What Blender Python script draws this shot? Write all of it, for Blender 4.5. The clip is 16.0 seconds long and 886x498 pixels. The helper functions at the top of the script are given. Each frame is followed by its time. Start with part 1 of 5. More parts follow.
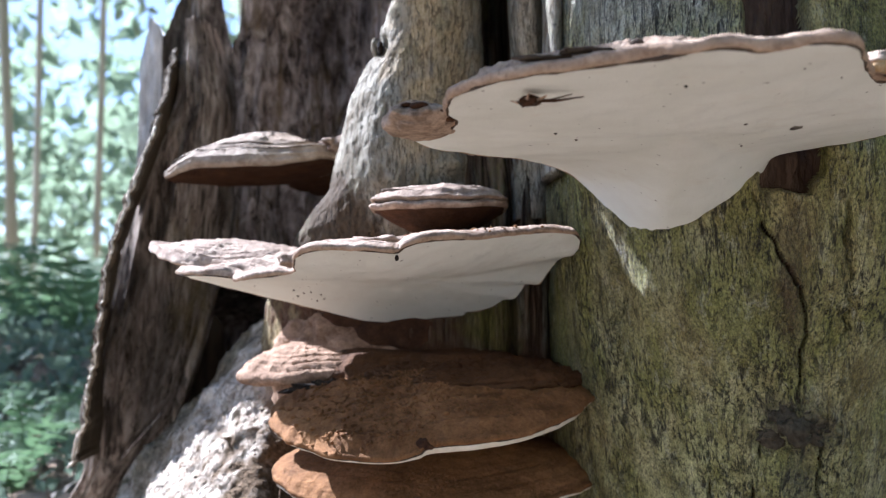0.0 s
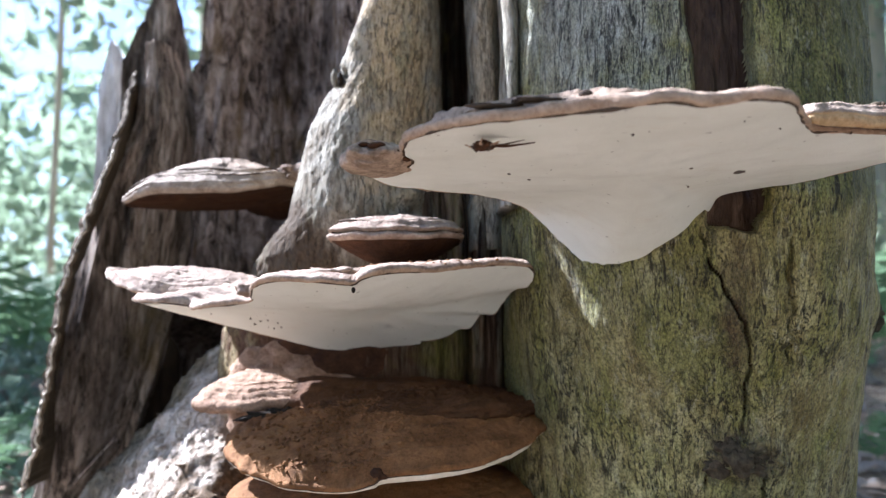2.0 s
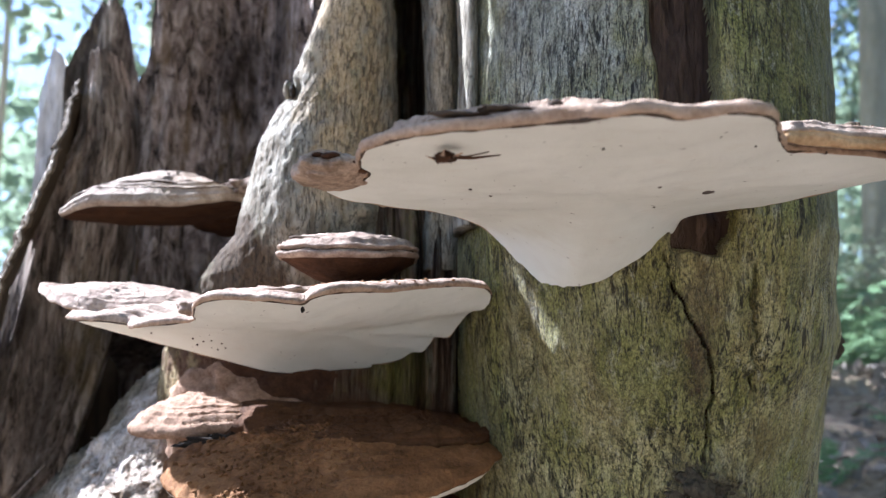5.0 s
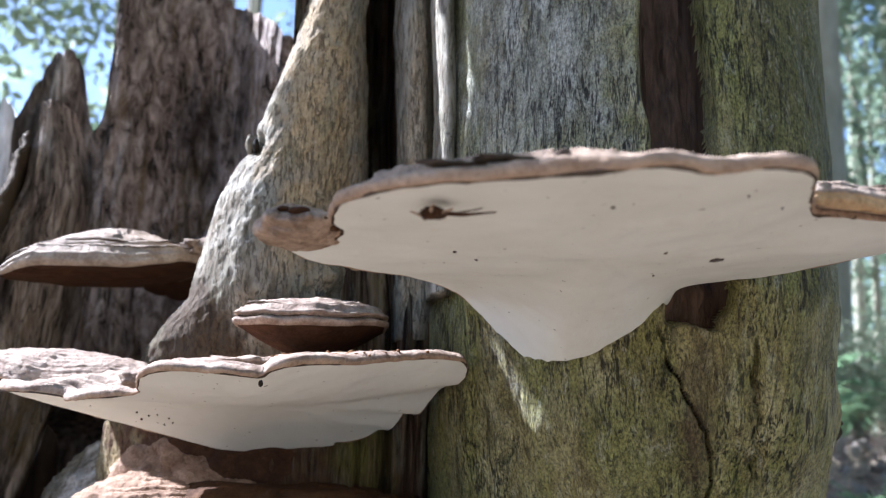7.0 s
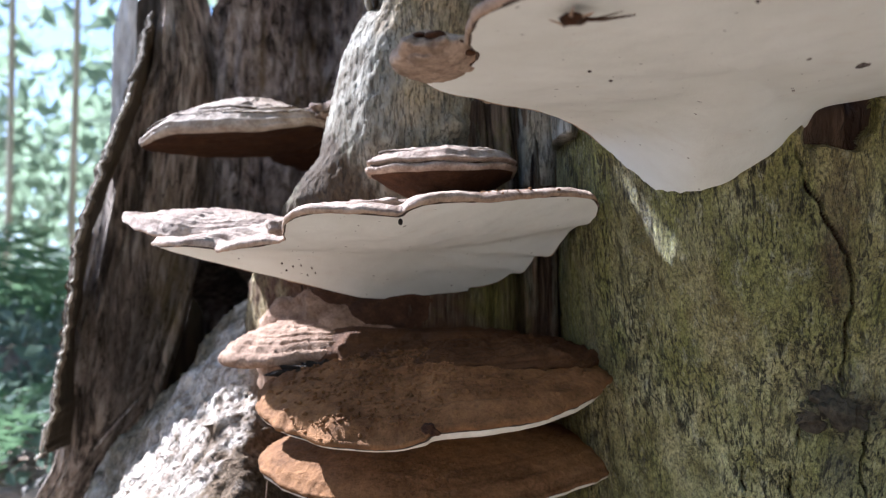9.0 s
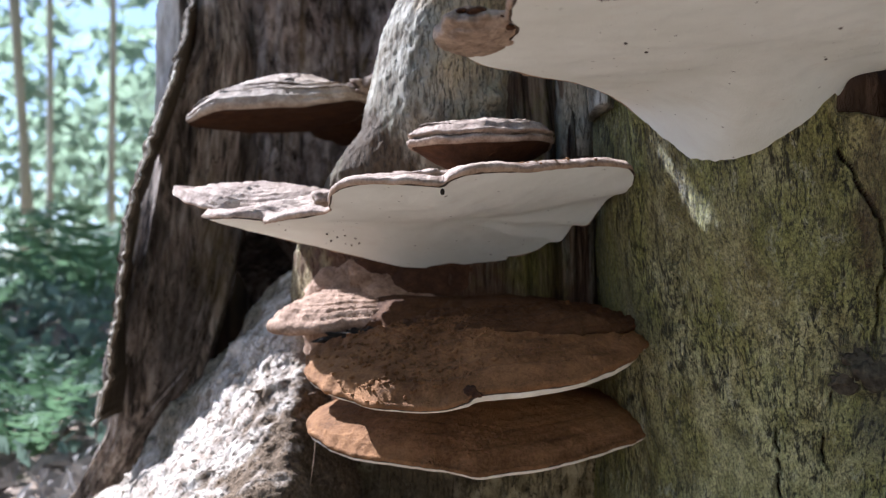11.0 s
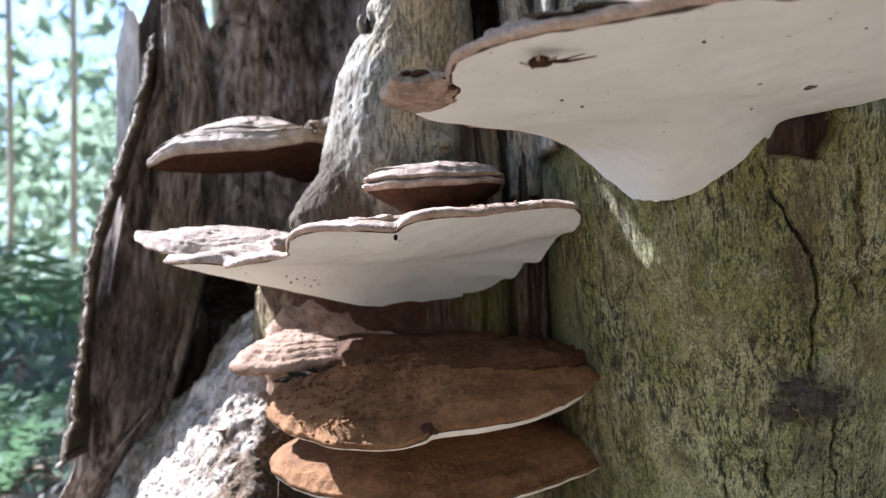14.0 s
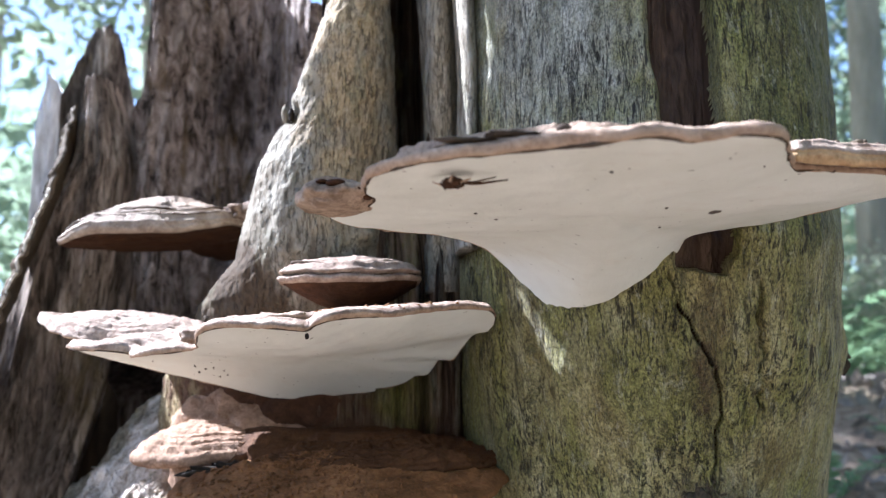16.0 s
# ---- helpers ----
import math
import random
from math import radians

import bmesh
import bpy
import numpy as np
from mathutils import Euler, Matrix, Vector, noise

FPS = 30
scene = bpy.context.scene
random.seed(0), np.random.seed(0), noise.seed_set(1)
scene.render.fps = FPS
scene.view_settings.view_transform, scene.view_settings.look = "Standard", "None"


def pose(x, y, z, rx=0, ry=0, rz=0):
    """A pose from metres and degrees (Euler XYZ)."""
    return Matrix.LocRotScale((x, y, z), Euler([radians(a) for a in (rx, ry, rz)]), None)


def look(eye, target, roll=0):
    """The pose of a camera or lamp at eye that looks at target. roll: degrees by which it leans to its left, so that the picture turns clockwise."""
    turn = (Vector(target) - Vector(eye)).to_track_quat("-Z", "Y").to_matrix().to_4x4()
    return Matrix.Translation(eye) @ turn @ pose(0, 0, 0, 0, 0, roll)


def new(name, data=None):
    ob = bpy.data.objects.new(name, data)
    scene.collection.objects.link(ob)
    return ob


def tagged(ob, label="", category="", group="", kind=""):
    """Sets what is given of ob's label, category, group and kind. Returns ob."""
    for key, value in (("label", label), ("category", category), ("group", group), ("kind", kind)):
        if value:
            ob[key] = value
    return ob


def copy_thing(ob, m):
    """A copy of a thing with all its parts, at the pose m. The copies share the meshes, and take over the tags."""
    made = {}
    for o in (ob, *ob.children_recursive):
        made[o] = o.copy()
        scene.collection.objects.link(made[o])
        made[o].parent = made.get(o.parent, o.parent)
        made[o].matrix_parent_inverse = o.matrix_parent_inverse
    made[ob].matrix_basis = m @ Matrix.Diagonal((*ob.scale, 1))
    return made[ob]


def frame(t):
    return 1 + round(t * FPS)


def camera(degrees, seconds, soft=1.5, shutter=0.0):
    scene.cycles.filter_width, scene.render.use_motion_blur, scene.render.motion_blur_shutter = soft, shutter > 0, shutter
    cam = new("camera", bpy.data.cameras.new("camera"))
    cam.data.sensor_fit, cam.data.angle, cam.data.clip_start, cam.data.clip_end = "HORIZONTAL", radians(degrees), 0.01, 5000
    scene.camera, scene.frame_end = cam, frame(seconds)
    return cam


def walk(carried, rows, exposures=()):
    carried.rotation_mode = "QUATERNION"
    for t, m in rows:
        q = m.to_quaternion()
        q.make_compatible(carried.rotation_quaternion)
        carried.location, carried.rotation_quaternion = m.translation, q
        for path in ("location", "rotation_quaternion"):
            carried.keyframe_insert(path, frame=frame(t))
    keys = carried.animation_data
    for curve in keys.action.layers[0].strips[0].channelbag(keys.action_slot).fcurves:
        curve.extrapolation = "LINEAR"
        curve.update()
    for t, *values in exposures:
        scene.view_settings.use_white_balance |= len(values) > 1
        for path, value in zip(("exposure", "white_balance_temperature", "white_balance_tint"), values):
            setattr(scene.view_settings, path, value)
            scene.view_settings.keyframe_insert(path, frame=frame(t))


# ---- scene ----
cam = camera(50.67, 16.0, 1.2)
PATH = [
    (0, (0.0654, -0.3850, 0.4441), (-0.0312, 1.6050, 0.6184), -0.43),
    (0.5, (0.0641, -0.3904, 0.4478), (-0.0290, 1.5991, 0.6292), -0.30),
    (1, (0.0647, -0.3919, 0.4482), (-0.0180, 1.5972, 0.6396), -0.23),
    (1.5, (0.0674, -0.3933, 0.4512), (0.0280, 1.5956, 0.6585), -0.16),
    (2, (0.0681, -0.3966, 0.4521), (0.0581, 1.5919, 0.6661), -0.03),
    (2.5, (0.0705, -0.3958, 0.4517), (0.0892, 1.5920, 0.6719), -0.37),
    (3, (0.0718, -0.3920, 0.4507), (0.0892, 1.5957, 0.6715), -0.16),
    (3.5, (0.0663, -0.3882, 0.4526), (0.0968, 1.5981, 0.6841), -0.11),
    (4, (0.0629, -0.3819, 0.4512), (0.0926, 1.6039, 0.6874), -0.05),
    (4.5, (0.0584, -0.3749, 0.4505), (0.0919, 1.6104, 0.6906), 0.24),
    (5, (0.0646, -0.3703, 0.4529), (0.1619, 1.6100, 0.7153), 0.55),
    (7.5, (0.0564, -0.3139, 0.4607), (0.2430, 1.6334, 0.8772), 1.16),
    (8, (0.0570, -0.3163, 0.4572), (0.2488, 1.6312, 0.8703), 1.24),
    (8.5, (0.0440, -0.3254, 0.4441), (0.0674, 1.6593, 0.6894), 0.75),
    (9, (0.0449, -0.3230, 0.4332), (-0.0057, 1.6702, 0.5900), -0.58),
    (11.5, (0.0415, -0.3453, 0.4268), (-0.0882, 1.6494, 0.4916), -0.80),
    (12, (0.0419, -0.3424, 0.4237), (-0.0454, 1.6557, 0.4199), -0.86),
    (12.5, (0.0500, -0.3500, 0.4200), (-0.0389, 1.6479, 0.4404), -2.02),
    (13, (0.0518, -0.3585, 0.4259), (-0.0491, 1.6377, 0.4955), -2.09),
    (13.5, (0.0521, -0.3639, 0.4349), (-0.0351, 1.6308, 0.5507), -2.36),
    (14, (0.0521, -0.3651, 0.4392), (-0.0034, 1.6285, 0.5895), -2.24),
    (14.5, (0.0561, -0.3564, 0.4418), (0.0918, 1.6378, 0.5902), -1.48),
    (15, (0.0616, -0.3509, 0.4468), (0.1069, 1.6390, 0.6420), -1.10),
    (15.5, (0.0605, -0.3587, 0.4553), (0.1530, 1.6197, 0.7335), -0.55),
    (16, (0.0591, -0.3669, 0.4573), (0.1673, 1.6077, 0.7556), -0.53),
]
walk(cam, [(t, look(eye, target, roll)) for t, eye, target, roll in PATH], [(t, round(stops + 0.31, 2), 5160, 17) for t, stops in ((0.0, 1.85), (1.0, 1.95), (3.5, 2.15), (5.0, 2.1), (7.5, 1.88), (8.5, 1.76), (9.0, 1.88), (11.5, 1.6), (12.0, 1.7), (12.5, 2.12), (13.2, 2.35), (14.0, 2.0), (15.0, 1.9), (15.5, 2.1), (16.0, 2.2))])
# A lens with a small real aperture: near and far things soften a little.
cam.data.dof.use_dof = True
cam.data.dof.focus_distance = 0.53
cam.data.dof.aperture_fstop = 11.0

# ---- light ----
SUN_WAY = Vector((-0.617, 0.370, 0.695)).normalized()
world = bpy.data.worlds.new("forest_sky")
scene.world = world
world.use_nodes = True
sky = world.node_tree.nodes.new("ShaderNodeTexSky")
sky.sky_type, sky.sun_disc = "NISHITA", False
sky.sun_elevation = math.asin(SUN_WAY.z)
sky.sun_rotation = math.atan2(SUN_WAY.x, SUN_WAY.y)
world.node_tree.links.new(sky.outputs["Color"], world.node_tree.nodes["Background"].inputs["Color"])
world.node_tree.nodes["Background"].inputs["Strength"].default_value = 0.055
sun = new("sun", bpy.data.lights.new("sun", "SUN"))
sun.data.energy, sun.data.angle, sun.data.color = 5.0, radians(0.5), (1.0, 0.95, 0.87)
sun.matrix_world = look(SUN_WAY * 20, (0, 0, 0))


# ---- numbers in space ----
def lattice(i, seed):
    n = i[..., 0] * 374761393 + i[..., 1] * 668265263 + i[..., 2] * 1274126177 + seed * 974711
    n = (n ^ (n >> 13)) * 1274126177
    n = n ^ (n >> 16)
    return (n & 0xFFFF) / 32767.5 - 1.0


def grain(p, scale=1.0, seed=0, octaves=1):
    """Smooth noise between -1 and 1 at points p (..., 3); scale may be one number or three."""
    total, gain = 0.0, 1.0
    q = np.asarray(p, float) * scale + 57.3
    for o in range(octaves):
        base = np.floor(q).astype(np.int64)
        f = q - base
        f = f * f * (3 - 2 * f)
        val = 0.0
        for dx in (0, 1):
            for dy in (0, 1):
                for dz in (0, 1):
                    w = (f[..., 0] if dx else 1 - f[..., 0]) * (f[..., 1] if dy else 1 - f[..., 1]) * (f[..., 2] if dz else 1 - f[..., 2])
                    val = val + w * lattice(base + np.array([dx, dy, dz]), seed + o)
        total = total + gain * val
        q, gain = q * 2.03 + 11.7, gain * 0.5
    return total


def smooth(a, b, x):
    t = np.clip((np.asarray(x, float) - a) / (b - a), 0, 1)
    return t * t * (3 - 2 * t)


def spline(points, n, closed=True):
    """Catmull-Rom through rows of numbers, n samples."""
    p = np.array(points, float)
    k = len(p)
    u = np.linspace(0, k if closed else k - 1, n, endpoint=not closed)
    i = np.floor(u).astype(int)
    f = (u - i)[:, None]
    at = (lambda j: p[j % k]) if closed else (lambda j: p[np.clip(j, 0, k - 1)])
    a, b, c, d = at(i - 1), at(i), at(i + 1), at(i + 2)
    return 0.5 * (2 * b + (c - a) * f + (2 * a - 5 * b + 4 * c - d) * f**2 + (3 * b - a - 3 * c + d) * f**3)


# ---- meshes ----
def sheet(name, grid, closed=False, caps=False, slots=None):
    """A mesh from a grid of points (rows, columns, 3); closed: the columns run round."""
    rows, cols = grid.shape[:2]
    a = np.arange(rows * cols).reshape(rows, cols)
    b = np.roll(a, -1, 1) if closed else a[:, 1:]
    a0, b0 = (a, b) if closed else (a[:, :-1], b)
    faces = np.stack([a0[:-1], b0[:-1], b0[1:], a0[1:]], -1).reshape(-1, 4).tolist()
    if caps:
        faces += [a[0][::-1].tolist(), a[-1].tolist()]
    me = bpy.data.meshes.new(name)
    me.from_pydata(grid.reshape(-1, 3).tolist(), [], faces)
    me.polygons.foreach_set("use_smooth", [True] * len(me.polygons))
    if slots is not None:
        index = np.zeros(len(me.polygons), np.int32)
        flat = slots.reshape(-1)
        index[: flat.size] = flat
        me.polygons.foreach_set("material_index", index)
    me.update()
    return me


def part(name, me, materials, parent=None, label=""):
    ob = new(name, me)
    for m in materials if isinstance(materials, (list, tuple)) else [materials]:
        me.materials.append(m)
    if parent is not None:
        ob.parent = parent
    return tagged(ob, label)


def thing(name, place, label, category, group="", kind=""):
    ob = new(name)
    ob.location = place
    ob.empty_display_size = 0.02
    return tagged(ob, label, category, group, kind)


def shifted(me, place):
    me.transform(Matrix.Translation(-Vector(place)))
    return me


def joined(name, meshes, slots=()):
    """Several meshes' points and faces as one mesh; slots: how far each one's materials are moved on."""
    verts, faces, index = [], [], []
    for k, me in enumerate(meshes):
        n = len(verts)
        verts += [tuple(v.co) for v in me.vertices]
        faces += [[n + i for i in p.vertices] for p in me.polygons]
        index += [p.material_index + (slots[k] if slots else 0) for p in me.polygons]
        bpy.data.meshes.remove(me)
    out = bpy.data.meshes.new(name)
    out.from_pydata(verts, [], faces)
    out.polygons.foreach_set("use_smooth", [True] * len(out.polygons))
    out.polygons.foreach_set("material_index", index)
    return out


def tube(name, points, radii, sides=8, rough=0.0, seed=0):
    """A tapered round body along a line of points."""
    p = np.array(points, float)
    n = len(p)
    way = np.gradient(p, axis=0)
    way /= np.linalg.norm(way, axis=1)[:, None] + 1e-9
    ref = np.where(np.abs(way[:, 2:3]) > 0.9, [[1.0, 0, 0]], [[0, 0, 1.0]])
    side = np.cross(way, ref)
    side /= np.linalg.norm(side, axis=1)[:, None]
    up = np.cross(side, way)
    ang = np.linspace(0, 2 * np.pi, sides, endpoint=False)
    r = np.broadcast_to(np.array(radii, float), (n,))[:, None, None]
    g = p[:, None] + r * (np.cos(ang)[None, :, None] * side[:, None] + np.sin(ang)[None, :, None] * up[:, None])
    if rough:
        g = g + (g - p[:, None]) * (rough * grain(g, 3.0 / max(radii), seed, 2))[..., None]
    return sheet(name, g, closed=True, caps=True)


# ---- materials ----
class Nodes:
    """A short hand for a material's node tree."""

    def __init__(self, name, roughness=0.8):
        self.mat = bpy.data.materials.new(name)
        self.mat.use_nodes = True
        self.tree = self.mat.node_tree
        self.bsdf = self.tree.nodes["Principled BSDF"]
        self.bsdf.inputs["Roughness"].default_value = roughness
        self.bsdf.inputs["Specular IOR Level"].default_value = 0.1
        self.at = self.add("ShaderNodeTexCoord").outputs["Object"]

    def add(self, kind, operation=""):
        node = self.tree.nodes.new(kind)
        if operation:
            node.operation = operation
        return node

    def link(self, a, b):
        self.tree.links.new(a, b)

    def space(self, scale, at=None):
        m = self.add("ShaderNodeMapping")
        m.inputs["Scale"].default_value = scale if isinstance(scale, (tuple, list)) else (scale,) * 3
        self.link(at or self.at, m.inputs["Vector"])
        return m.outputs["Vector"]

    def noise(self, scale, detail=4.0, rough=0.6, warp=0.0):
        n = self.add("ShaderNodeTexNoise")
        n.inputs["Scale"].default_value = 1.0
        n.inputs["Detail"].default_value, n.inputs["Roughness"].default_value = detail, rough
        n.inputs["Distortion"].default_value = warp
        self.link(self.space(scale), n.inputs["Vector"])
        return n.outputs["Fac"]

    def lines(self, scale, width, warp=0.6, detail=3.0):
        """0 on thin wandering lines, 1 elsewhere."""
        n = self.noise(scale, detail, 0.55, warp)
        return self.ramp(self.maths("ABSOLUTE", self.maths("SUBTRACT", n, 0.5)), (0.0, 0.0), (width, 1.0))

    def ramp(self, fac, *stops):
        r = self.add("ShaderNodeValToRGB")
        el = r.color_ramp.elements
        while len(el) < len(stops):
            el.new(0.5)
        for e, (pos, col) in zip(el, stops):
            e.position = pos
            e.color = (*col, 1) if isinstance(col, (tuple, list)) else (col, col, col, 1)
        self.link(fac, r.inputs["Fac"])
        return r.outputs["Color"]

    def mix(self, fac, a, b, mode="MIX"):
        m = self.add("ShaderNodeMix")
        m.data_type, m.blend_type = "RGBA", mode
        for socket, value in ((m.inputs[0], fac), (m.inputs[6], a), (m.inputs[7], b)):
            if isinstance(value, (int, float)):
                socket.default_value = value
            elif isinstance(value, (tuple, list)):
                socket.default_value = (*value, 1)
            else:
                self.link(value, socket)
        return m.outputs[2]

    def maths(self, kind, a, b=0.0):
        m = self.add("ShaderNodeMath", operation=kind)
        for socket, value in zip(m.inputs, (a, b)):
            if isinstance(value, (int, float)):
                socket.default_value = value
            else:
                self.link(value, socket)
        return m.outputs[0]

    def bump(self, *layers):
        """Layers of (height, strength in metres)."""
        last = None
        for height, size in layers:
            b = self.add("ShaderNodeBump")
            b.inputs["Strength"].default_value = 1.0
            b.inputs["Distance"].default_value = size
            self.link(height, b.inputs["Height"])
            if last is not None:
                self.link(last, b.inputs["Normal"])
            last = b.outputs["Normal"]
        self.link(last, self.bsdf.inputs["Normal"])

    def done(self, colour, roughness=None):
        self.link(colour, self.bsdf.inputs["Base Color"])
        if roughness is not None:
            self.link(roughness, self.bsdf.inputs["Roughness"])
        return self.mat


TREE_AT = (0.1, 0.5, 0.1)


def near(n, centre, size, soft=0.5):
    """A blot of its own shape on the tree: 1 at its middle, 0 outside."""
    centre = tuple(c - o for c, o in zip(centre, TREE_AT))
    sub = n.add("ShaderNodeVectorMath", operation="SUBTRACT")
    sub.inputs[1].default_value = centre
    n.link(n.at, sub.inputs[0])
    div = n.add("ShaderNodeVectorMath", operation="DIVIDE")
    div.inputs[1].default_value = size
    n.link(sub.outputs[0], div.inputs[0])
    wob = n.add("ShaderNodeTexNoise")
    wob.inputs["Scale"].default_value, wob.inputs["Detail"].default_value = 45.0, 5.0
    n.link(n.at, wob.inputs["Vector"])
    length = n.add("ShaderNodeVectorMath", operation="LENGTH")
    n.link(div.outputs[0], length.inputs[0])
    raw = n.maths("ADD", length.outputs["Value"], n.maths("MULTIPLY", n.maths("SUBTRACT", wob.outputs["Fac"], 0.5), 1.6))
    return n.ramp(raw, (1 - soft, 1.0), (1.0, 0.0))


def bark_green():
    n = Nodes("green_beech_bark", 0.5)
    n.bsdf.inputs["Specular IOR Level"].default_value = 0.28
    big, mid = n.noise((9, 9, 4.5), 5), n.noise((70, 70, 34), 6, 0.7)
    fine = n.noise((620, 620, 300), 5, 0.75)
    tan = n.ramp(mid, (0.36, (0.24, 0.19, 0.065)), (0.5, (0.42, 0.36, 0.145)), (0.64, (0.56, 0.50, 0.25)))
    grey = n.ramp(mid, (0.36, (0.2, 0.175, 0.07)), (0.5, (0.38, 0.35, 0.155)), (0.66, (0.54, 0.505, 0.27)))
    col = n.mix(n.ramp(big, (0.42, 0.0), (0.58, 1.0)), tan, grey)
    algae = n.ramp(n.noise((24, 24, 9), 6, 0.7), (0.45, 0.0), (0.58, 1.0))
    col = n.mix(n.maths("MULTIPLY", algae, 0.75), col, n.ramp(fine, (0.36, (0.14, 0.14, 0.025)), (0.64, (0.4, 0.395, 0.105))))
    deep = n.ramp(n.noise((13, 13, 4.5), 5, 0.65), (0.54, 0.0), (0.66, 1.0))
    col = n.mix(n.maths("MULTIPLY", deep, 0.6), col, n.ramp(fine, (0.36, (0.08, 0.062, 0.024)), (0.64, (0.24, 0.195, 0.085))))
    pale = near(n, (0.21, 0.26, 0.28), (0.10, 0.16, 0.15), 0.9)
    col = n.mix(n.maths("MULTIPLY", pale, 0.85), col, n.ramp(mid, (0.36, (0.34, 0.32, 0.11)), (0.64, (0.84, 0.8, 0.4))))
    upper = near(n, (0.17, 0.24, 0.70), (0.085, 0.16, 0.15), 0.7)
    col = n.mix(n.maths("MULTIPLY", upper, 0.8), col, n.ramp(mid, (0.38, (0.2, 0.19, 0.135)), (0.52, (0.46, 0.45, 0.36)), (0.64, (0.66, 0.65, 0.56))))
    moss = near(n, (0.345, 0.24, 0.68), (0.065, 0.2, 0.22), 0.6)
    col = n.mix(n.maths("MULTIPLY", moss, 0.9), col, n.ramp(fine, (0.36, (0.05, 0.052, 0.013)), (0.64, (0.22, 0.215, 0.065))))
    lichen = n.ramp(n.noise((110, 110, 60), 6, 0.8), (0.56, 0.0), (0.62, 1.0))
    col = n.mix(n.maths("MULTIPLY", lichen, 0.5), col, (0.5, 0.485, 0.36))
    # short upright cracks between narrow plates
    live = n.ramp(n.noise((22, 22, 12), 5, 0.65), (0.40, 0.3), (0.54, 1.0))
    plate = n.ramp(n.noise((190, 190, 36), 3, 0.6), (0.345, 0.0), (0.405, 1.0))
    wide = n.lines((95, 95, 13), 0.02, 0.2, 4.0)
    gap = n.ramp(n.noise((380, 380, 80), 4, 0.65), (0.37, 0.0), (0.44, 1.0))
    crack = n.maths("MAXIMUM", n.maths("SUBTRACT", 1.0, plate), n.maths("SUBTRACT", 1.0, wide))
    crack = n.maths("MULTIPLY", n.maths("MAXIMUM", crack, n.maths("SUBTRACT", 1.0, gap)), n.maths("MULTIPLY", live, 0.92))
    col = n.mix(crack, col, (0.028, 0.022, 0.011))
    speck = n.ramp(n.noise((150, 150, 120), 3, 0.6), (0.66, 0.0), (0.72, 1.0))
    col = n.mix(n.maths("MULTIPLY", speck, 0.7), col, (0.05, 0.036, 0.02))
    col = n.mix(0.8, col, n.ramp(n.noise((700, 700, 420), 4, 0.75), (0.36, 0.1), (0.5, 0.8), (0.64, 1.25)), "MULTIPLY")
    scar = near(n, (0.268, 0.245, 0.383), (0.038, 0.09, 0.025), 0.7)
    crust = n.ramp(n.noise((160, 160, 120), 5, 0.7), (0.4, (0.012, 0.009, 0.006)), (0.64, (0.15, 0.125, 0.09)))
    col = n.mix(n.maths("MULTIPLY", scar, 0.75), col, crust)
    sooty = near(n, (0.269, 0.24, 0.341), (0.015, 0.08, 0.026), 0.8)
    col = n.mix(n.maths("MULTIPLY", sooty, 0.6), col, n.ramp(fine, (0.4, (0.025, 0.023, 0.018)), (0.6, (0.17, 0.16, 0.12))))
    streak = near(n, (0.255, 0.21, 0.47), (0.013, 0.06, 0.06), 0.7)
    col = n.mix(n.maths("MULTIPLY", streak, 0.75), col, n.ramp(fine, (0.4, (0.03, 0.018, 0.01)), (0.6, (0.16, 0.1, 0.045))))
    n.bump((fine, 0.0025), (mid, 0.005), (n.maths("SUBTRACT", 1.0, crack), 0.0016))
    return n.done(col)


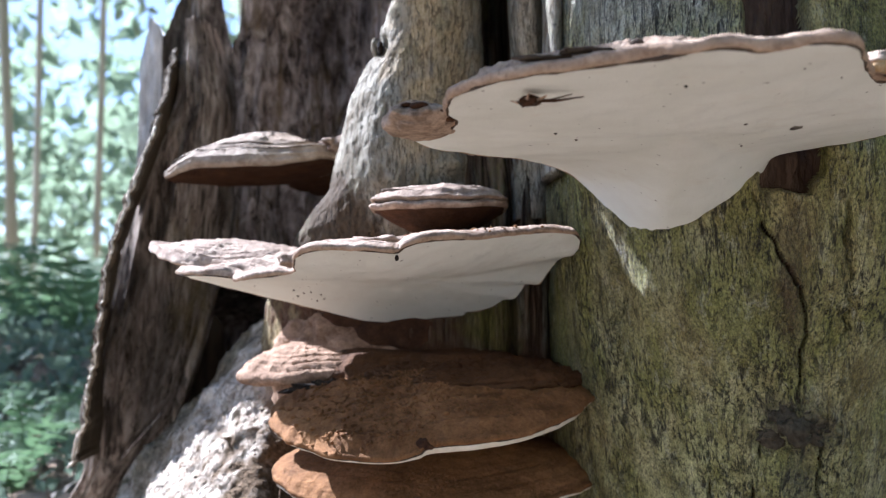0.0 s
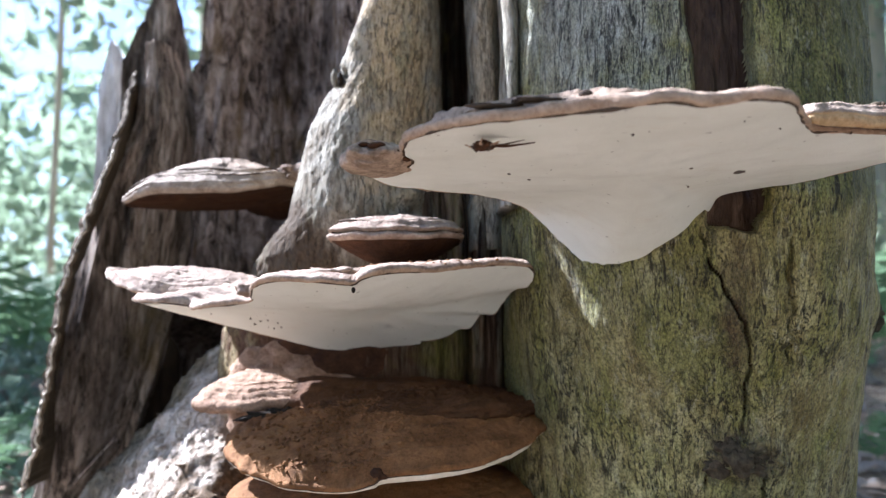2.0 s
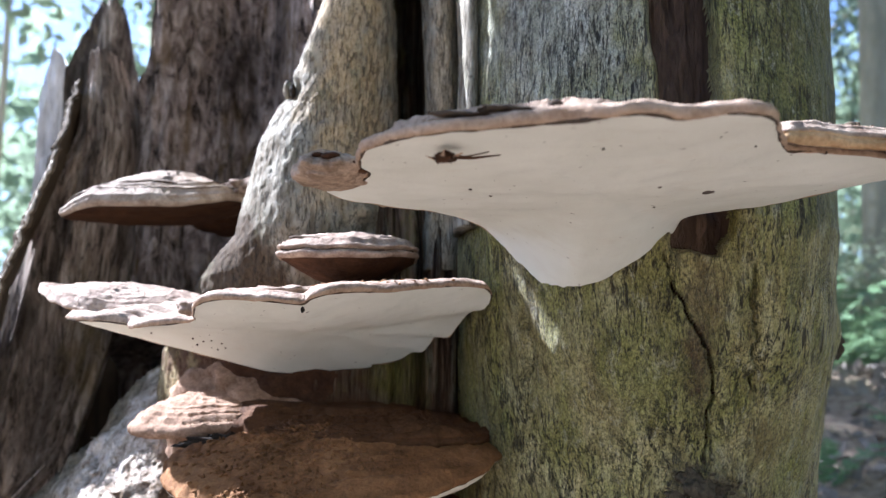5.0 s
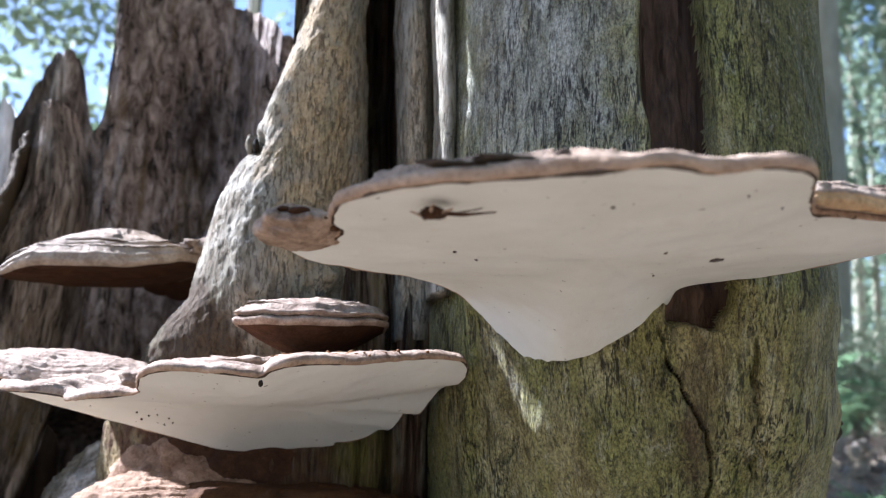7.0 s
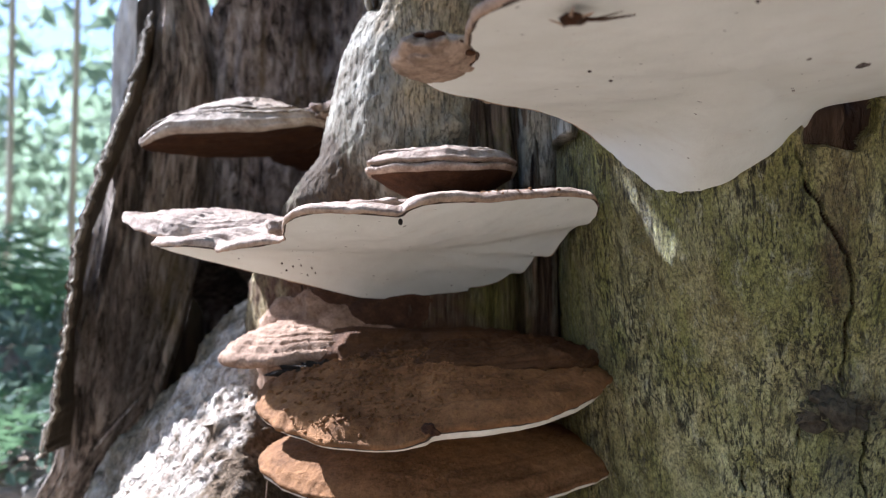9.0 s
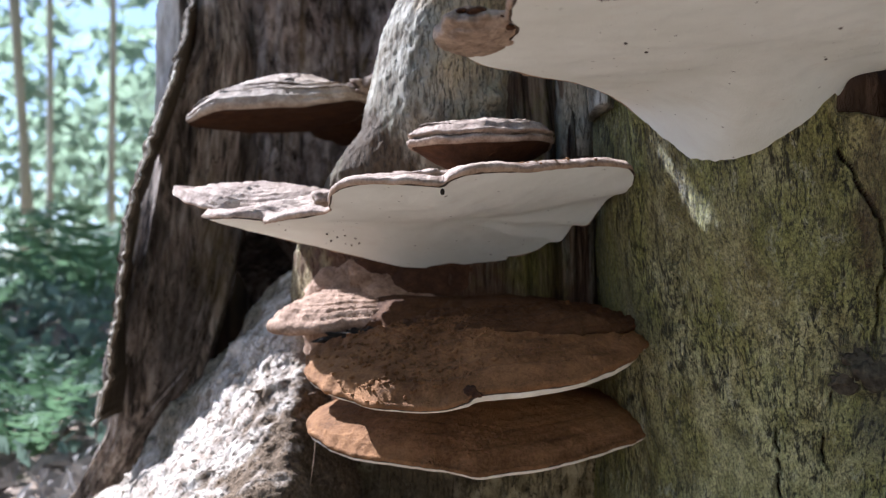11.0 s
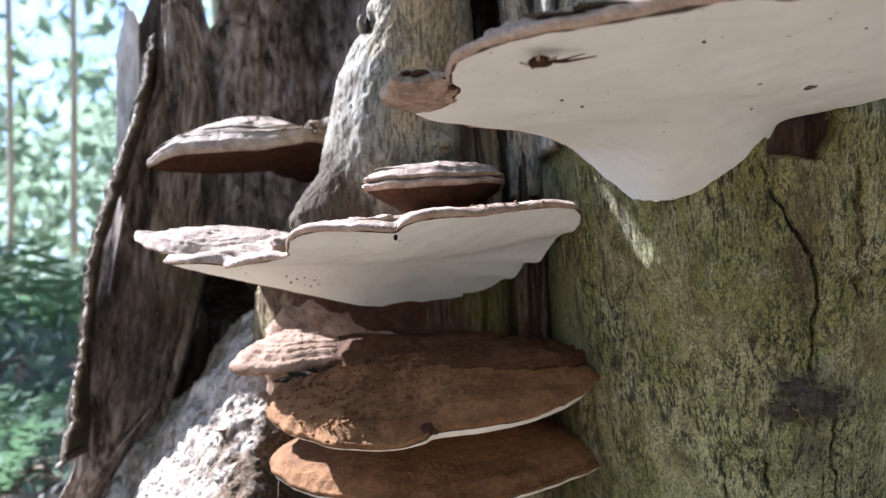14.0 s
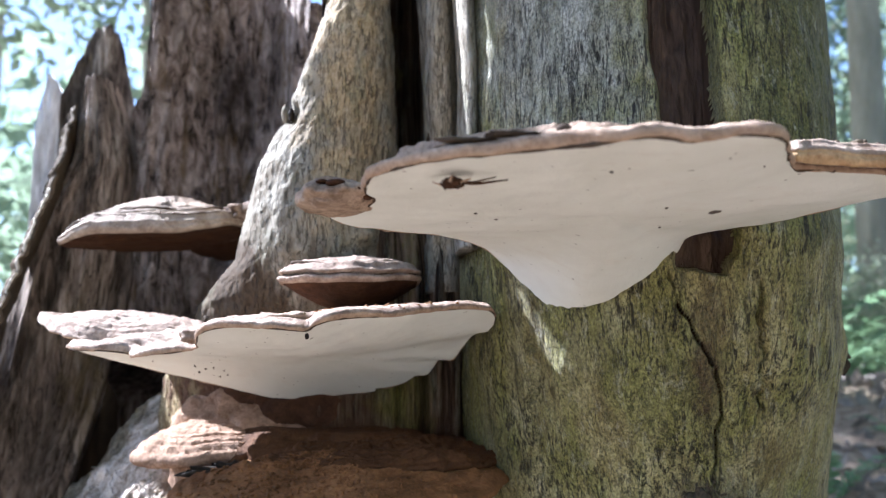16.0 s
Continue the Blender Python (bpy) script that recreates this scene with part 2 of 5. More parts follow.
def bark_column():
    n = Nodes("pale_wound_wood_bark", 0.85)
    mid, fine = n.noise((80, 80, 36), 6, 0.7), n.noise((420, 420, 190), 5, 0.75)
    col = n.ramp(mid, (0.36, (0.155, 0.125, 0.085)), (0.5, (0.27, 0.24, 0.18)), (0.66, (0.37, 0.34, 0.275)))
    tan = near(n, (0.024, 0.37, 0.71), (0.045, 0.12, 0.2), 0.8)
    col = n.mix(n.maths("MULTIPLY", tan, 0.9), col, n.ramp(fine, (0.36, (0.26, 0.175, 0.08)), (0.64, (0.6, 0.45, 0.25))))
    # Brown spore stain and the upper bracket's shade, painted below a slanting line.
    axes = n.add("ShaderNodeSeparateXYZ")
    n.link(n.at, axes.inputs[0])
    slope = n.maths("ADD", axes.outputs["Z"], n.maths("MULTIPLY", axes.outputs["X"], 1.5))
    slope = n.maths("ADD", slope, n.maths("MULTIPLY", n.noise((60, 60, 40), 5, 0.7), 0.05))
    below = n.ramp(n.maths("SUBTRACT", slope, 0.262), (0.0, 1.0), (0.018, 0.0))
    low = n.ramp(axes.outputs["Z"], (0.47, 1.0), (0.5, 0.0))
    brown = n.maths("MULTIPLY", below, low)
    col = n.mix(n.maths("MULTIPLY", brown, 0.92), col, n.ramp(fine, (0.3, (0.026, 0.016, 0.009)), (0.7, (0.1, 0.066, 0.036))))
    rib = near(n, (0.1, 0.37, 0.68), (0.012, 0.1, 0.25), 0.6)
    col = n.mix(n.maths("MULTIPLY", rib, 0.8), col, n.ramp(fine, (0.36, (0.25, 0.19, 0.11)), (0.64, (0.58, 0.47, 0.31))))
    algae = n.ramp(n.noise((40, 40, 20), 5, 0.7), (0.55, 0.0), (0.66, 0.8))
    col = n.mix(n.maths("MULTIPLY", algae, 0.5), col, (0.2, 0.2, 0.12))
    gap = n.ramp(n.noise((400, 400, 75), 4, 0.7), (0.38, 0.0), (0.45, 1.0))
    long_gap = n.lines((110, 110, 16), 0.016, 0.4)
    dark = n.maths("MAXIMUM", n.maths("MULTIPLY", n.maths("SUBTRACT", 1.0, gap), 0.55), n.maths("MULTIPLY", n.maths("SUBTRACT", 1.0, long_gap), 0.85))
    col = n.mix(dark, col, (0.075, 0.062, 0.045))
    n.bump((fine, 0.0013), (gap, 0.0012), (mid, 0.0008))
    return n.done(col)


def bark_root():
    n = Nodes("lumpy_grey_root_bark", 0.9)
    mid, fine = n.noise((70, 70, 70), 6, 0.7), n.noise((330, 330, 330), 5, 0.7)
    col = n.ramp(mid, (0.36, (0.24, 0.175, 0.12)), (0.48, (0.5, 0.42, 0.33)), (0.62, (0.66, 0.58, 0.48)))
    brown = n.ramp(n.noise((18, 18, 18), 4), (0.48, 0.0), (0.66, 0.6))
    col = n.mix(brown, col, n.ramp(fine, (0.3, (0.2, 0.15, 0.105)), (0.7, (0.46, 0.38, 0.3))))
    moss = n.ramp(n.noise((30, 30, 30), 5, 0.7), (0.6, 0.0), (0.7, 0.8))
    col = n.mix(n.maths("MULTIPLY", moss, 0.6), col, (0.2, 0.2, 0.08))
    crumble = n.noise(180, 4, 0.65)
    col = n.mix(n.ramp(crumble, (0.36, 0.2), (0.45, 0.0)), col, (0.2, 0.15, 0.1))
    crevice = n.lines((75, 75, 60), 0.035, 1.0)
    col = n.mix(n.maths("MULTIPLY", n.maths("SUBTRACT", 1.0, crevice), 0.35), col, (0.07, 0.052, 0.035))
    # Upper strip: dirt, with the bark plate's shadow painted into it.
    dirt_shade = near(n, (-0.23, 0.59, 0.38), (0.18, 0.085, 0.17), 0.4)
    col = n.mix(n.maths("MULTIPLY", dirt_shade, 0.92), col, n.ramp(mid, (0.36, (0.07, 0.055, 0.032)), (0.64, (0.29, 0.235, 0.155))))
    soil = near(n, (-0.04, 0.40, 0.27), (0.155, 0.2, 0.16), 0.3)
    col = n.mix(soil, col, n.ramp(fine, (0.3, (0.055, 0.036, 0.02)), (0.7, (0.22, 0.155, 0.095))))
    n.bump((fine, 0.0018), (mid, 0.003), (crevice, 0.0012), (crumble, 0.002))
    return n.done(col)


def bark_core():
    n = Nodes("dark_olive_core_bark", 0.9)
    mid, fine = n.noise((75, 75, 50), 6, 0.7), n.noise((330, 330, 200), 5, 0.75)
    big = n.noise((13, 13, 7), 4)
    col = n.ramp(mid, (0.36, (0.12, 0.086, 0.038)), (0.5, (0.34, 0.265, 0.13)), (0.66, (0.54, 0.44, 0.25)))
    col = n.mix(n.ramp(big, (0.52, 0.0), (0.64, 0.85)), col, n.ramp(fine, (0.36, (0.26, 0.215, 0.11)), (0.64, (0.56, 0.49, 0.31))))
    pits = n.ramp(n.noise((170, 170, 110), 4, 0.7), (0.55, 0.0), (0.62, 0.75))
    col = n.mix(pits, col, (0.022, 0.018, 0.01))
    gap = n.lines((60, 60, 9), 0.02, 0.5)
    col = n.mix(n.maths("MULTIPLY", n.maths("SUBTRACT", 1.0, gap), 0.6), col, (0.03, 0.022, 0.012))
    # Spore dust, made darker for the shade between the brackets.
    dust = near(n, (-0.02, 0.40, 0.45), (0.17, 0.2, 0.085), 0.5)
    col = n.mix(dust, col, n.ramp(fine, (0.3, (0.05, 0.025, 0.012)), (0.7, (0.16, 0.095, 0.06))))
    soil = near(n, (-0.04, 0.42, 0.27), (0.10, 0.2, 0.13), 0.6)
    col = n.mix(n.maths("MULTIPLY", soil, 0.9), col, n.ramp(fine, (0.3, (0.03, 0.02, 0.01)), (0.7, (0.15, 0.11, 0.06))))
    n.bump((fine, 0.0022), (mid, 0.006), (gap, 0.002))
    return n.done(col)


def wood_rotten():
    n = Nodes("knobbly_rotten_brown_wood", 0.9)
    mid, fine = n.noise((60, 60, 30), 7, 0.75, 0.6), n.noise((300, 300, 150), 5, 0.7)
    col = n.ramp(mid, (0.38, (0.03, 0.022, 0.017)), (0.5, (0.38, 0.30, 0.245)), (0.62, (0.70, 0.60, 0.52)))
    big = n.noise((11, 11, 5), 4, 0.6)
    col = n.mix(n.ramp(big, (0.4, 0.65), (0.52, 0.0)), col, n.ramp(fine, (0.3, (0.022, 0.018, 0.016)), (0.7, (0.12, 0.1, 0.09))))
    ochre = n.ramp(n.noise((26, 26, 9), 5, 0.65), (0.58, 0.0), (0.68, 0.8))
    col = n.mix(ochre, col, n.ramp(fine, (0.3, (0.12, 0.075, 0.03)), (0.7, (0.33, 0.235, 0.12))))
    rot = near(n, (-0.155, 0.8, 0.84), (0.04, 0.3, 0.10), 0.8)
    col = n.mix(n.maths("MULTIPLY", rot, 0.75), col, n.ramp(fine, (0.3, (0.012, 0.009, 0.008)), (0.7, (0.08, 0.06, 0.05))))
    n.bump((fine, 0.003), (mid, 0.011))
    return n.done(col)


def wood_dark():
    n = Nodes("dark_rotten_heartwood", 0.85)
    mid, fine = n.noise((80, 80, 20), 7, 0.72), n.noise((420, 420, 120), 5, 0.7)
    big = n.noise((16, 16, 7), 4, 0.6)
    col = n.ramp(mid, (0.38, (0.03, 0.023, 0.018)), (0.5, (0.28, 0.24, 0.2)), (0.63, (0.56, 0.5, 0.43)))
    col = n.mix(n.ramp(big, (0.42, 0.8), (0.56, 0.0)), col, n.ramp(fine, (0.3, (0.018, 0.015, 0.012)), (0.7, (0.1, 0.082, 0.07))))
    ochre = n.ramp(n.noise((34, 34, 12), 5, 0.65), (0.58, 0.0), (0.66, 1.0))
    col = n.mix(n.maths("MULTIPLY", ochre, 0.7), col, n.ramp(fine, (0.3, (0.11, 0.075, 0.03)), (0.7, (0.32, 0.24, 0.12))))
    n.bump((fine, 0.0025), (mid, 0.008), (n.noise((70, 70, 50), 5, 0.7), 0.006))
    return n.done(col)


def wood_inner():
    n = Nodes("grooved_inner_wood", 0.85)
    mid, fine = n.noise((110, 110, 5), 5, 0.65), n.noise((480, 480, 60), 5, 0.75)
    col = n.ramp(mid, (0.38, (0.014, 0.008, 0.005)), (0.5, (0.09, 0.055, 0.032)), (0.64, (0.26, 0.18, 0.11)))
    lichen = n.ramp(n.noise((70, 70, 12), 5, 0.7), (0.5, 0.0), (0.6, 1.0))
    col = n.mix(n.maths("MULTIPLY", lichen, 0.45), col, n.ramp(fine, (0.36, (0.09, 0.075, 0.042)), (0.64, (0.34, 0.31, 0.22))))
    green = n.ramp(n.noise((30, 30, 14), 5, 0.7), (0.56, 0.0), (0.66, 0.7))
    col = n.mix(green, col, n.ramp(fine, (0.36, (0.06, 0.05, 0.012)), (0.64, (0.24, 0.205, 0.055))))
    # Brown dust low on the wood, deepened to hold the shade there.
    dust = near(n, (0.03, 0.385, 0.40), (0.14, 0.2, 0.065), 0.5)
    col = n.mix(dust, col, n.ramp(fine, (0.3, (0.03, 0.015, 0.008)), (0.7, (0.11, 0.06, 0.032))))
    algae = near(n, (0.065, 0.385, 0.455), (0.03, 0.2, 0.05), 0.7)
    col = n.mix(n.maths("MULTIPLY", algae, 0.8), col, n.ramp(fine, (0.36, (0.045, 0.038, 0.01)), (0.64, (0.2, 0.175, 0.045))))
    n.bump((fine, 0.002), (mid, 0.006))
    return n.done(col)


def wood_plank():
    n = Nodes("weathered_brown_wood", 0.85)
    mid, fine = n.noise((95, 95, 15), 7, 0.75, 0.4), n.noise((480, 480, 110), 5, 0.72)
    col = n.ramp(mid, (0.38, (0.05, 0.04, 0.031)), (0.5, (0.39, 0.305, 0.235)), (0.63, (0.66, 0.56, 0.46)))
    col = n.mix(n.ramp(n.noise((22, 22, 8), 5), (0.4, 0.7), (0.56, 0.0)), col, n.ramp(fine, (0.36, (0.03, 0.023, 0.018)), (0.64, (0.13, 0.1, 0.08))))
    ochre = near(n, (-0.295, 0.72, 0.45), (0.025, 0.1, 0.13), 0.8)
    col = n.mix(n.maths("MULTIPLY", ochre, 0.8), col, n.ramp(fine, (0.3, (0.1, 0.065, 0.02)), (0.7, (0.36, 0.27, 0.13))))
    split = n.lines((70, 70, 5), 0.016, 0.25, 2.0)
    col = n.mix(n.maths("MULTIPLY", n.maths("SUBTRACT", 1.0, split), 0.8), col, (0.015, 0.011, 0.008))
    n.bump((fine, 0.002), (mid, 0.006), (split, 0.002))
    return n.done(col)


def pore_white():
    n = Nodes("creamy_white_pore_surface", 0.75)
    big, fine = n.noise(14, 4), n.noise(900, 3, 0.6)
    col = n.ramp(big, (0.3, (0.685, 0.69, 0.61)), (0.7, (0.775, 0.785, 0.715)))
    stain = n.ramp(n.noise((35, 60, 35), 5, 0.7), (0.56, 0.0), (0.74, 0.35))
    col = n.mix(n.maths("MULTIPLY", stain, 0.6), col, (0.56, 0.47, 0.35))
    speck = n.ramp(n.noise(260, 1.0, 0.4), (0.765, 0.0), (0.785, 1.0))
    col = n.mix(n.maths("MULTIPLY", speck, 0.7), col, (0.1, 0.07, 0.045))
    n.bump((fine, 0.0002), (n.noise(90, 4), 0.0006))
    return n.done(col)


def cap_skin(name, pale, deep, dust=0.0, spread=1.0):
    n = Nodes(name, 0.8)
    mid, fine = n.noise(80, 6, 0.7), n.noise(420, 5, 0.7)
    col = n.ramp(mid, (0.3, deep), (0.62, pale), (0.8, tuple(min(1.0, c * 1.25) for c in pale)))
    if dust:
        col = n.mix(0.55, col, n.ramp(n.noise((14, 22, 30), 4, 0.6), (0.38, deep), (0.62, pale)))
    col = n.mix(n.maths("MULTIPLY", n.ramp(fine, (0.3, 0.8), (0.55, 0.0)), 0.3 if dust else 0.6), col, tuple(c * 0.55 for c in deep))
    if dust:
        fall = n.ramp(n.noise(25, 5, 0.65), (0.35, 1.0), (0.65, 0.35))
        col = n.mix(n.maths("MULTIPLY", fall, dust), col, n.ramp(fine, (0.3, (0.07, 0.03, 0.009)), (0.7, (0.28, 0.14, 0.054))))
    n.bump((fine, 0.0009), (mid, 0.0022 * spread))
    return n.done(col)


def plain(name, dark, light, scale, rough=0.85, relief=0.002, thin=0.0):
    n = Nodes(name, rough)
    f = n.noise(scale, 5, 0.65)
    info = n.add("ShaderNodeObjectInfo").outputs["Random"]
    isle = n.add("ShaderNodeNewGeometry").outputs["Random Per Island"]
    col = n.mix(n.maths("MULTIPLY", n.maths("ADD", isle, info), 0.3), n.ramp(f, (0.3, dark), (0.7, light)), light)
    n.bump((f, relief))
    mat = n.done(col)
    if thin:
        clear = n.add("ShaderNodeBsdfTranslucent")
        n.link(col, clear.inputs["Color"])
        blend = n.add("ShaderNodeMixShader")
        blend.inputs[0].default_value = thin
        n.link(n.bsdf.outputs[0], blend.inputs[1])
        n.link(clear.outputs[0], blend.inputs[2])
        n.link(blend.outputs[0], n.tree.nodes["Material Output"].inputs["Surface"])
    return mat


GREEN_BARK, COLUMN_BARK, ROOT_BARK, CORE_BARK = bark_green(), bark_column(), bark_root(), bark_core()
DARK_WOOD, PLANK_WOOD, INNER_WOOD, ROTTEN_WOOD = wood_dark(), wood_plank(), wood_inner(), wood_rotten()
PORE = pore_white()
PORE_CREAM = plain("cream_pore_margin", (0.55, 0.46, 0.33), (0.76, 0.68, 0.54), 90.0, 0.8, 0.001)
SCAR_CRUST = plain("crusted_scar_bark", (0.006, 0.005, 0.003), (0.11, 0.09, 0.06), (190, 190, 140), 0.9, 0.003)
CAP_PALE = cap_skin("pale_grey_brown_crust", (0.42, 0.325, 0.245), (0.17, 0.11, 0.075), 0.0, 1.0)
CAP_GOLD = cap_skin("golden_brown_layered_crust", (0.58, 0.39, 0.2), (0.3, 0.165, 0.07))
CAP_TAN = cap_skin("tan_crust_margin", (0.47, 0.335, 0.225), (0.27, 0.175, 0.11), 0.0, 0.5)
CAP_DUST = cap_skin("cocoa_spore_dusted_crust", (0.33, 0.165, 0.066), (0.042, 0.015, 0.004), 0.45, 1.1)
# Brown pore surface; the knob's deep shade is in this dark tone too.
UNDER_BROWN = cap_skin("brown_pore_surface_and_shade", (0.085, 0.04, 0.019), (0.03, 0.014, 0.008))
CAP_CREAM = cap_skin("cream_ridged_crust", (0.41, 0.335, 0.26), (0.2, 0.145, 0.1), 0.0, 0.7)
CAP_LOBE = cap_skin("dusty_pinkish_lobe", (0.4, 0.265, 0.175), (0.13, 0.072, 0.038), 0.0, 1.2)
CAP_GREY = cap_skin("grey_weathered_crust", (0.45, 0.335, 0.24), (0.17, 0.115, 0.075), 0.0, 0.9)
RUST_WOOD = plain("rusty_rotten_wood", (0.006, 0.005, 0.004), (0.12, 0.078, 0.053), (150, 150, 34), 0.9, 0.006)
# Darker copy of the cocoa dust, for the shade at the back.
CAP_COCOA_SHADE = cap_skin("shaded_cocoa_crust", (0.105, 0.05, 0.021), (0.024, 0.01, 0.005), 0.2, 1.2)
BARK_PLATE = plain("dry_bark_plate", (0.012, 0.01, 0.007), (0.12, 0.09, 0.058), (60, 60, 20), 0.9, 0.004)
PALE_BARK = plain("pale_smooth_bark", (0.3, 0.3, 0.3), (0.75, 0.75, 0.75), (70, 70, 20))
# The pale tone stands for sun on the bark plate's edge.
SUNLIT_EDGE = plain("sunlit_bark_edge", (0.35, 0.3, 0.22), (0.6, 0.54, 0.44), 200.0, 0.9, 0.002)


from mathutils.bvhtree import BVHTree


# Black for shade in the cleft and knot hole, and for the bead.
BLACK_GAP_BEAD = plain("black_gap_and_bead", (0.005, 0.004, 0.003), (0.035, 0.026, 0.018), 300.0)


# ---- ground ----
def ground_height(x, y):
    p = np.stack([x, y, np.zeros_like(x)], -1)
    far = np.hypot(x, y - 0.4)
    return 0.11 + 0.012 * grain(p, 5.0, 3, 3) + 0.10 * smooth(1.0, 6.0, far) * grain(p, 0.5, 5, 2) + 0.34 * smooth(1.25, 3.2, y) + 0.3 * smooth(5.0, 15.0, y) + 0.01 * far * smooth(8, 40, far)


def build_ground():
    ring = np.concatenate([np.linspace(0.0, 3.0, 60), np.geomspace(3.2, 900.0, 50)])
    ang = np.linspace(0, 2 * np.pi, 140, endpoint=False)
    x, y = ring[:, None] * np.cos(ang), 0.4 + ring[:, None] * np.sin(ang)
    me = sheet("ground", np.stack([x, y, ground_height(x, y)], -1), closed=True)
    n = Nodes("leaf_litter_soil", 0.95)
    a, b = n.noise(3, 6, 0.7), n.noise(40, 6, 0.7)
    col = n.ramp(b, (0.3, (0.08, 0.058, 0.04)), (0.5, (0.28, 0.21, 0.15)), (0.7, (0.48, 0.39, 0.3)))
    col = n.mix(n.ramp(a, (0.55, 0.0), (0.7, 0.6)), col, (0.1, 0.12, 0.05))
    n.bump((b, 0.02))
    tagged(part("ground", me, n.done(col)), "forest floor of dark soil and dry leaf litter", "ground", kind="structure")


# ---- the hollow tree ----
tree = thing("hollow_beech_tree", TREE_AT, "old hollow beech trunk with green-stained bark and a buttress root", "tree")
AT = Vector(tree.location)


def tree_part(name, me, materials, label=""):
    return part(name, shifted(me, AT), materials, tree, label)


def levels(*spans):
    return np.concatenate([np.linspace(a, b, n, endpoint=False) for a, b, n in spans] + [[spans[-1][1]]])


def rings(table, z):
    """Smoothly read off rows of (z, values...)."""
    t = np.array(table, float)
    return [np.interp(z, t[:, 0], t[:, k]) for k in range(1, t.shape[1])]


def crack_line(z, points, seed):
    p = np.array(points, float)
    zz = np.stack([z * 0, z * 0, z], -1)
    return np.interp(z, p[::-1, 1], p[::-1, 0]) + 0.0026 * grain(zz, 60, seed, 2) + 0.0018 * grain(zz, 170, seed + 50, 2)


def build_bole():
    z = levels((0.02, 0.22, 30), (0.22, 0.86, 400), (0.86, 3.2, 90))
    ang = np.concatenate([np.linspace(-188, -118, 150, endpoint=False), np.linspace(-118, -82, 170, endpoint=False), np.linspace(-82, -2, 120, endpoint=False), np.linspace(-2, 172, 60, endpoint=False)])
    cx, cy, rx, ry = rings([
        (0.0, 0.285, 0.46, 0.215, 0.225), (0.18, 0.28, 0.45, 0.178, 0.182), (0.30, 0.278, 0.437, 0.166, 0.166),
        (0.39, 0.276, 0.415, 0.163, 0.172), (0.47, 0.276, 0.395, 0.163, 0.19), (0.55, 0.277, 0.385, 0.164, 0.198),
        (0.66, 0.280, 0.385, 0.166, 0.193), (0.85, 0.284, 0.39, 0.168, 0.186), (3.2, 0.33, 0.42, 0.155, 0.165)], z)
    a = np.radians(ang)[None]
    c, s = np.cos(a), np.sin(a)
    power = np.where(c > 0, 2.0, 2.0 + 0.3 * smooth(0.54, 0.60, z)[:, None])
    box = (np.abs(c) ** power + np.abs(s) ** power) ** (-1 / power)
    c, s = c * box, s * box
    wide = np.where(c > 0, rx[:, None] * 0.73, rx[:, None])
    x, y = cx[:, None] + wide * c, cy[:, None] + ry[:, None] * s
    zz = np.broadcast_to(z[:, None], x.shape)
    p = np.stack([x, y, zz], -1)
    c, s = np.sign(c) * np.abs(c) ** 1.3, np.sign(s) * np.abs(s) ** 1.3
    out = np.stack([c / rx[:, None], s / ry[:, None], 0 * x], -1)
    out /= np.linalg.norm(out, axis=-1)[..., None]
    d = 0.007 * grain(p, (9, 9, 3.0), 1, 2) + 0.0022 * grain(p, (40, 40, 12), 2, 3) + 0.0009 * grain(p, (190, 190, 55), 4, 2)
    # rotten strip, open from the bracket's root upwards
    wob = 0.005 * grain(p, (0.1, 0.1, 22), 8, 3)
    left, right = 0.226 + wob, 0.264 + 0.005 * grain(p, (0.1, 0.1, 25), 9, 3)
    left = np.where(zz < 0.56, 0.234, left)
    right = right + 0.006 * smooth(0.562, 0.552, zz) * smooth(0.532, 0.542, zz)
    front = s < -0.2
    strip = smooth(-0.002, 0.002, x - left) * smooth(-0.002, 0.002, right - x) * smooth(0.528, 0.534, zz + 0.005 * grain(p, 60, 10, 2)) * front
    lip = np.exp(-((np.minimum(np.abs(x - left), np.abs(x - right)) / 0.008) ** 2)) * front * smooth(0.54, 0.58, zz)
    d = d + 0.004 * lip * (1 - strip) - strip * (0.012 + 0.012 * smooth(0.55, 0.575, zz) + 0.005 * grain(p, (120, 120, 25), 11, 3) + 0.008 * smooth(0.25, 0.27, x))
    # long drying cracks
    split = 0 * x
    for points, wide, deep, seed in (
        (((0.232, 0.525), (0.240, 0.501), (0.254, 0.482), (0.259, 0.465), (0.265, 0.441), (0.267, 0.418), (0.266, 0.40)), 0.0008, 0.011, 21),
        (((0.288, 0.53), (0.289, 0.49), (0.291, 0.46), (0.290, 0.43)), 0.0018, 0.005, 22),
        (((0.246, 0.372), (0.243, 0.355), (0.241, 0.346), (0.244, 0.32)), 0.0007, 0.0105, 24),
        (((0.214, 0.338), (0.2155, 0.325), (0.216, 0.315), (0.221, 0.29)), 0.0007, 0.0105, 25),
        (((0.282, 0.368), (0.281, 0.35), (0.2825, 0.335), (0.286, 0.312)), 0.0007, 0.0105, 26),
        (((0.150, 0.50), (0.155, 0.47), (0.153, 0.44), (0.161, 0.40)), 0.0022, 0.006, 23)):
        top, low = points[0][1], points[-1][1]
        line = crack_line(zz, points, seed)
        live = smooth(low - 0.015, low + 0.01, zz) * smooth(top + 0.01, top - 0.01, zz)
        cut = live * smooth(-0.75, -0.2, grain(np.stack([zz * 0, zz * 0, zz], -1), 85, seed + 5, 2)) * np.exp(-(((x - line) / wide) ** 2)) * front
        d = d - deep * cut
        if deep > 0.01:
            split = np.maximum(split, cut)
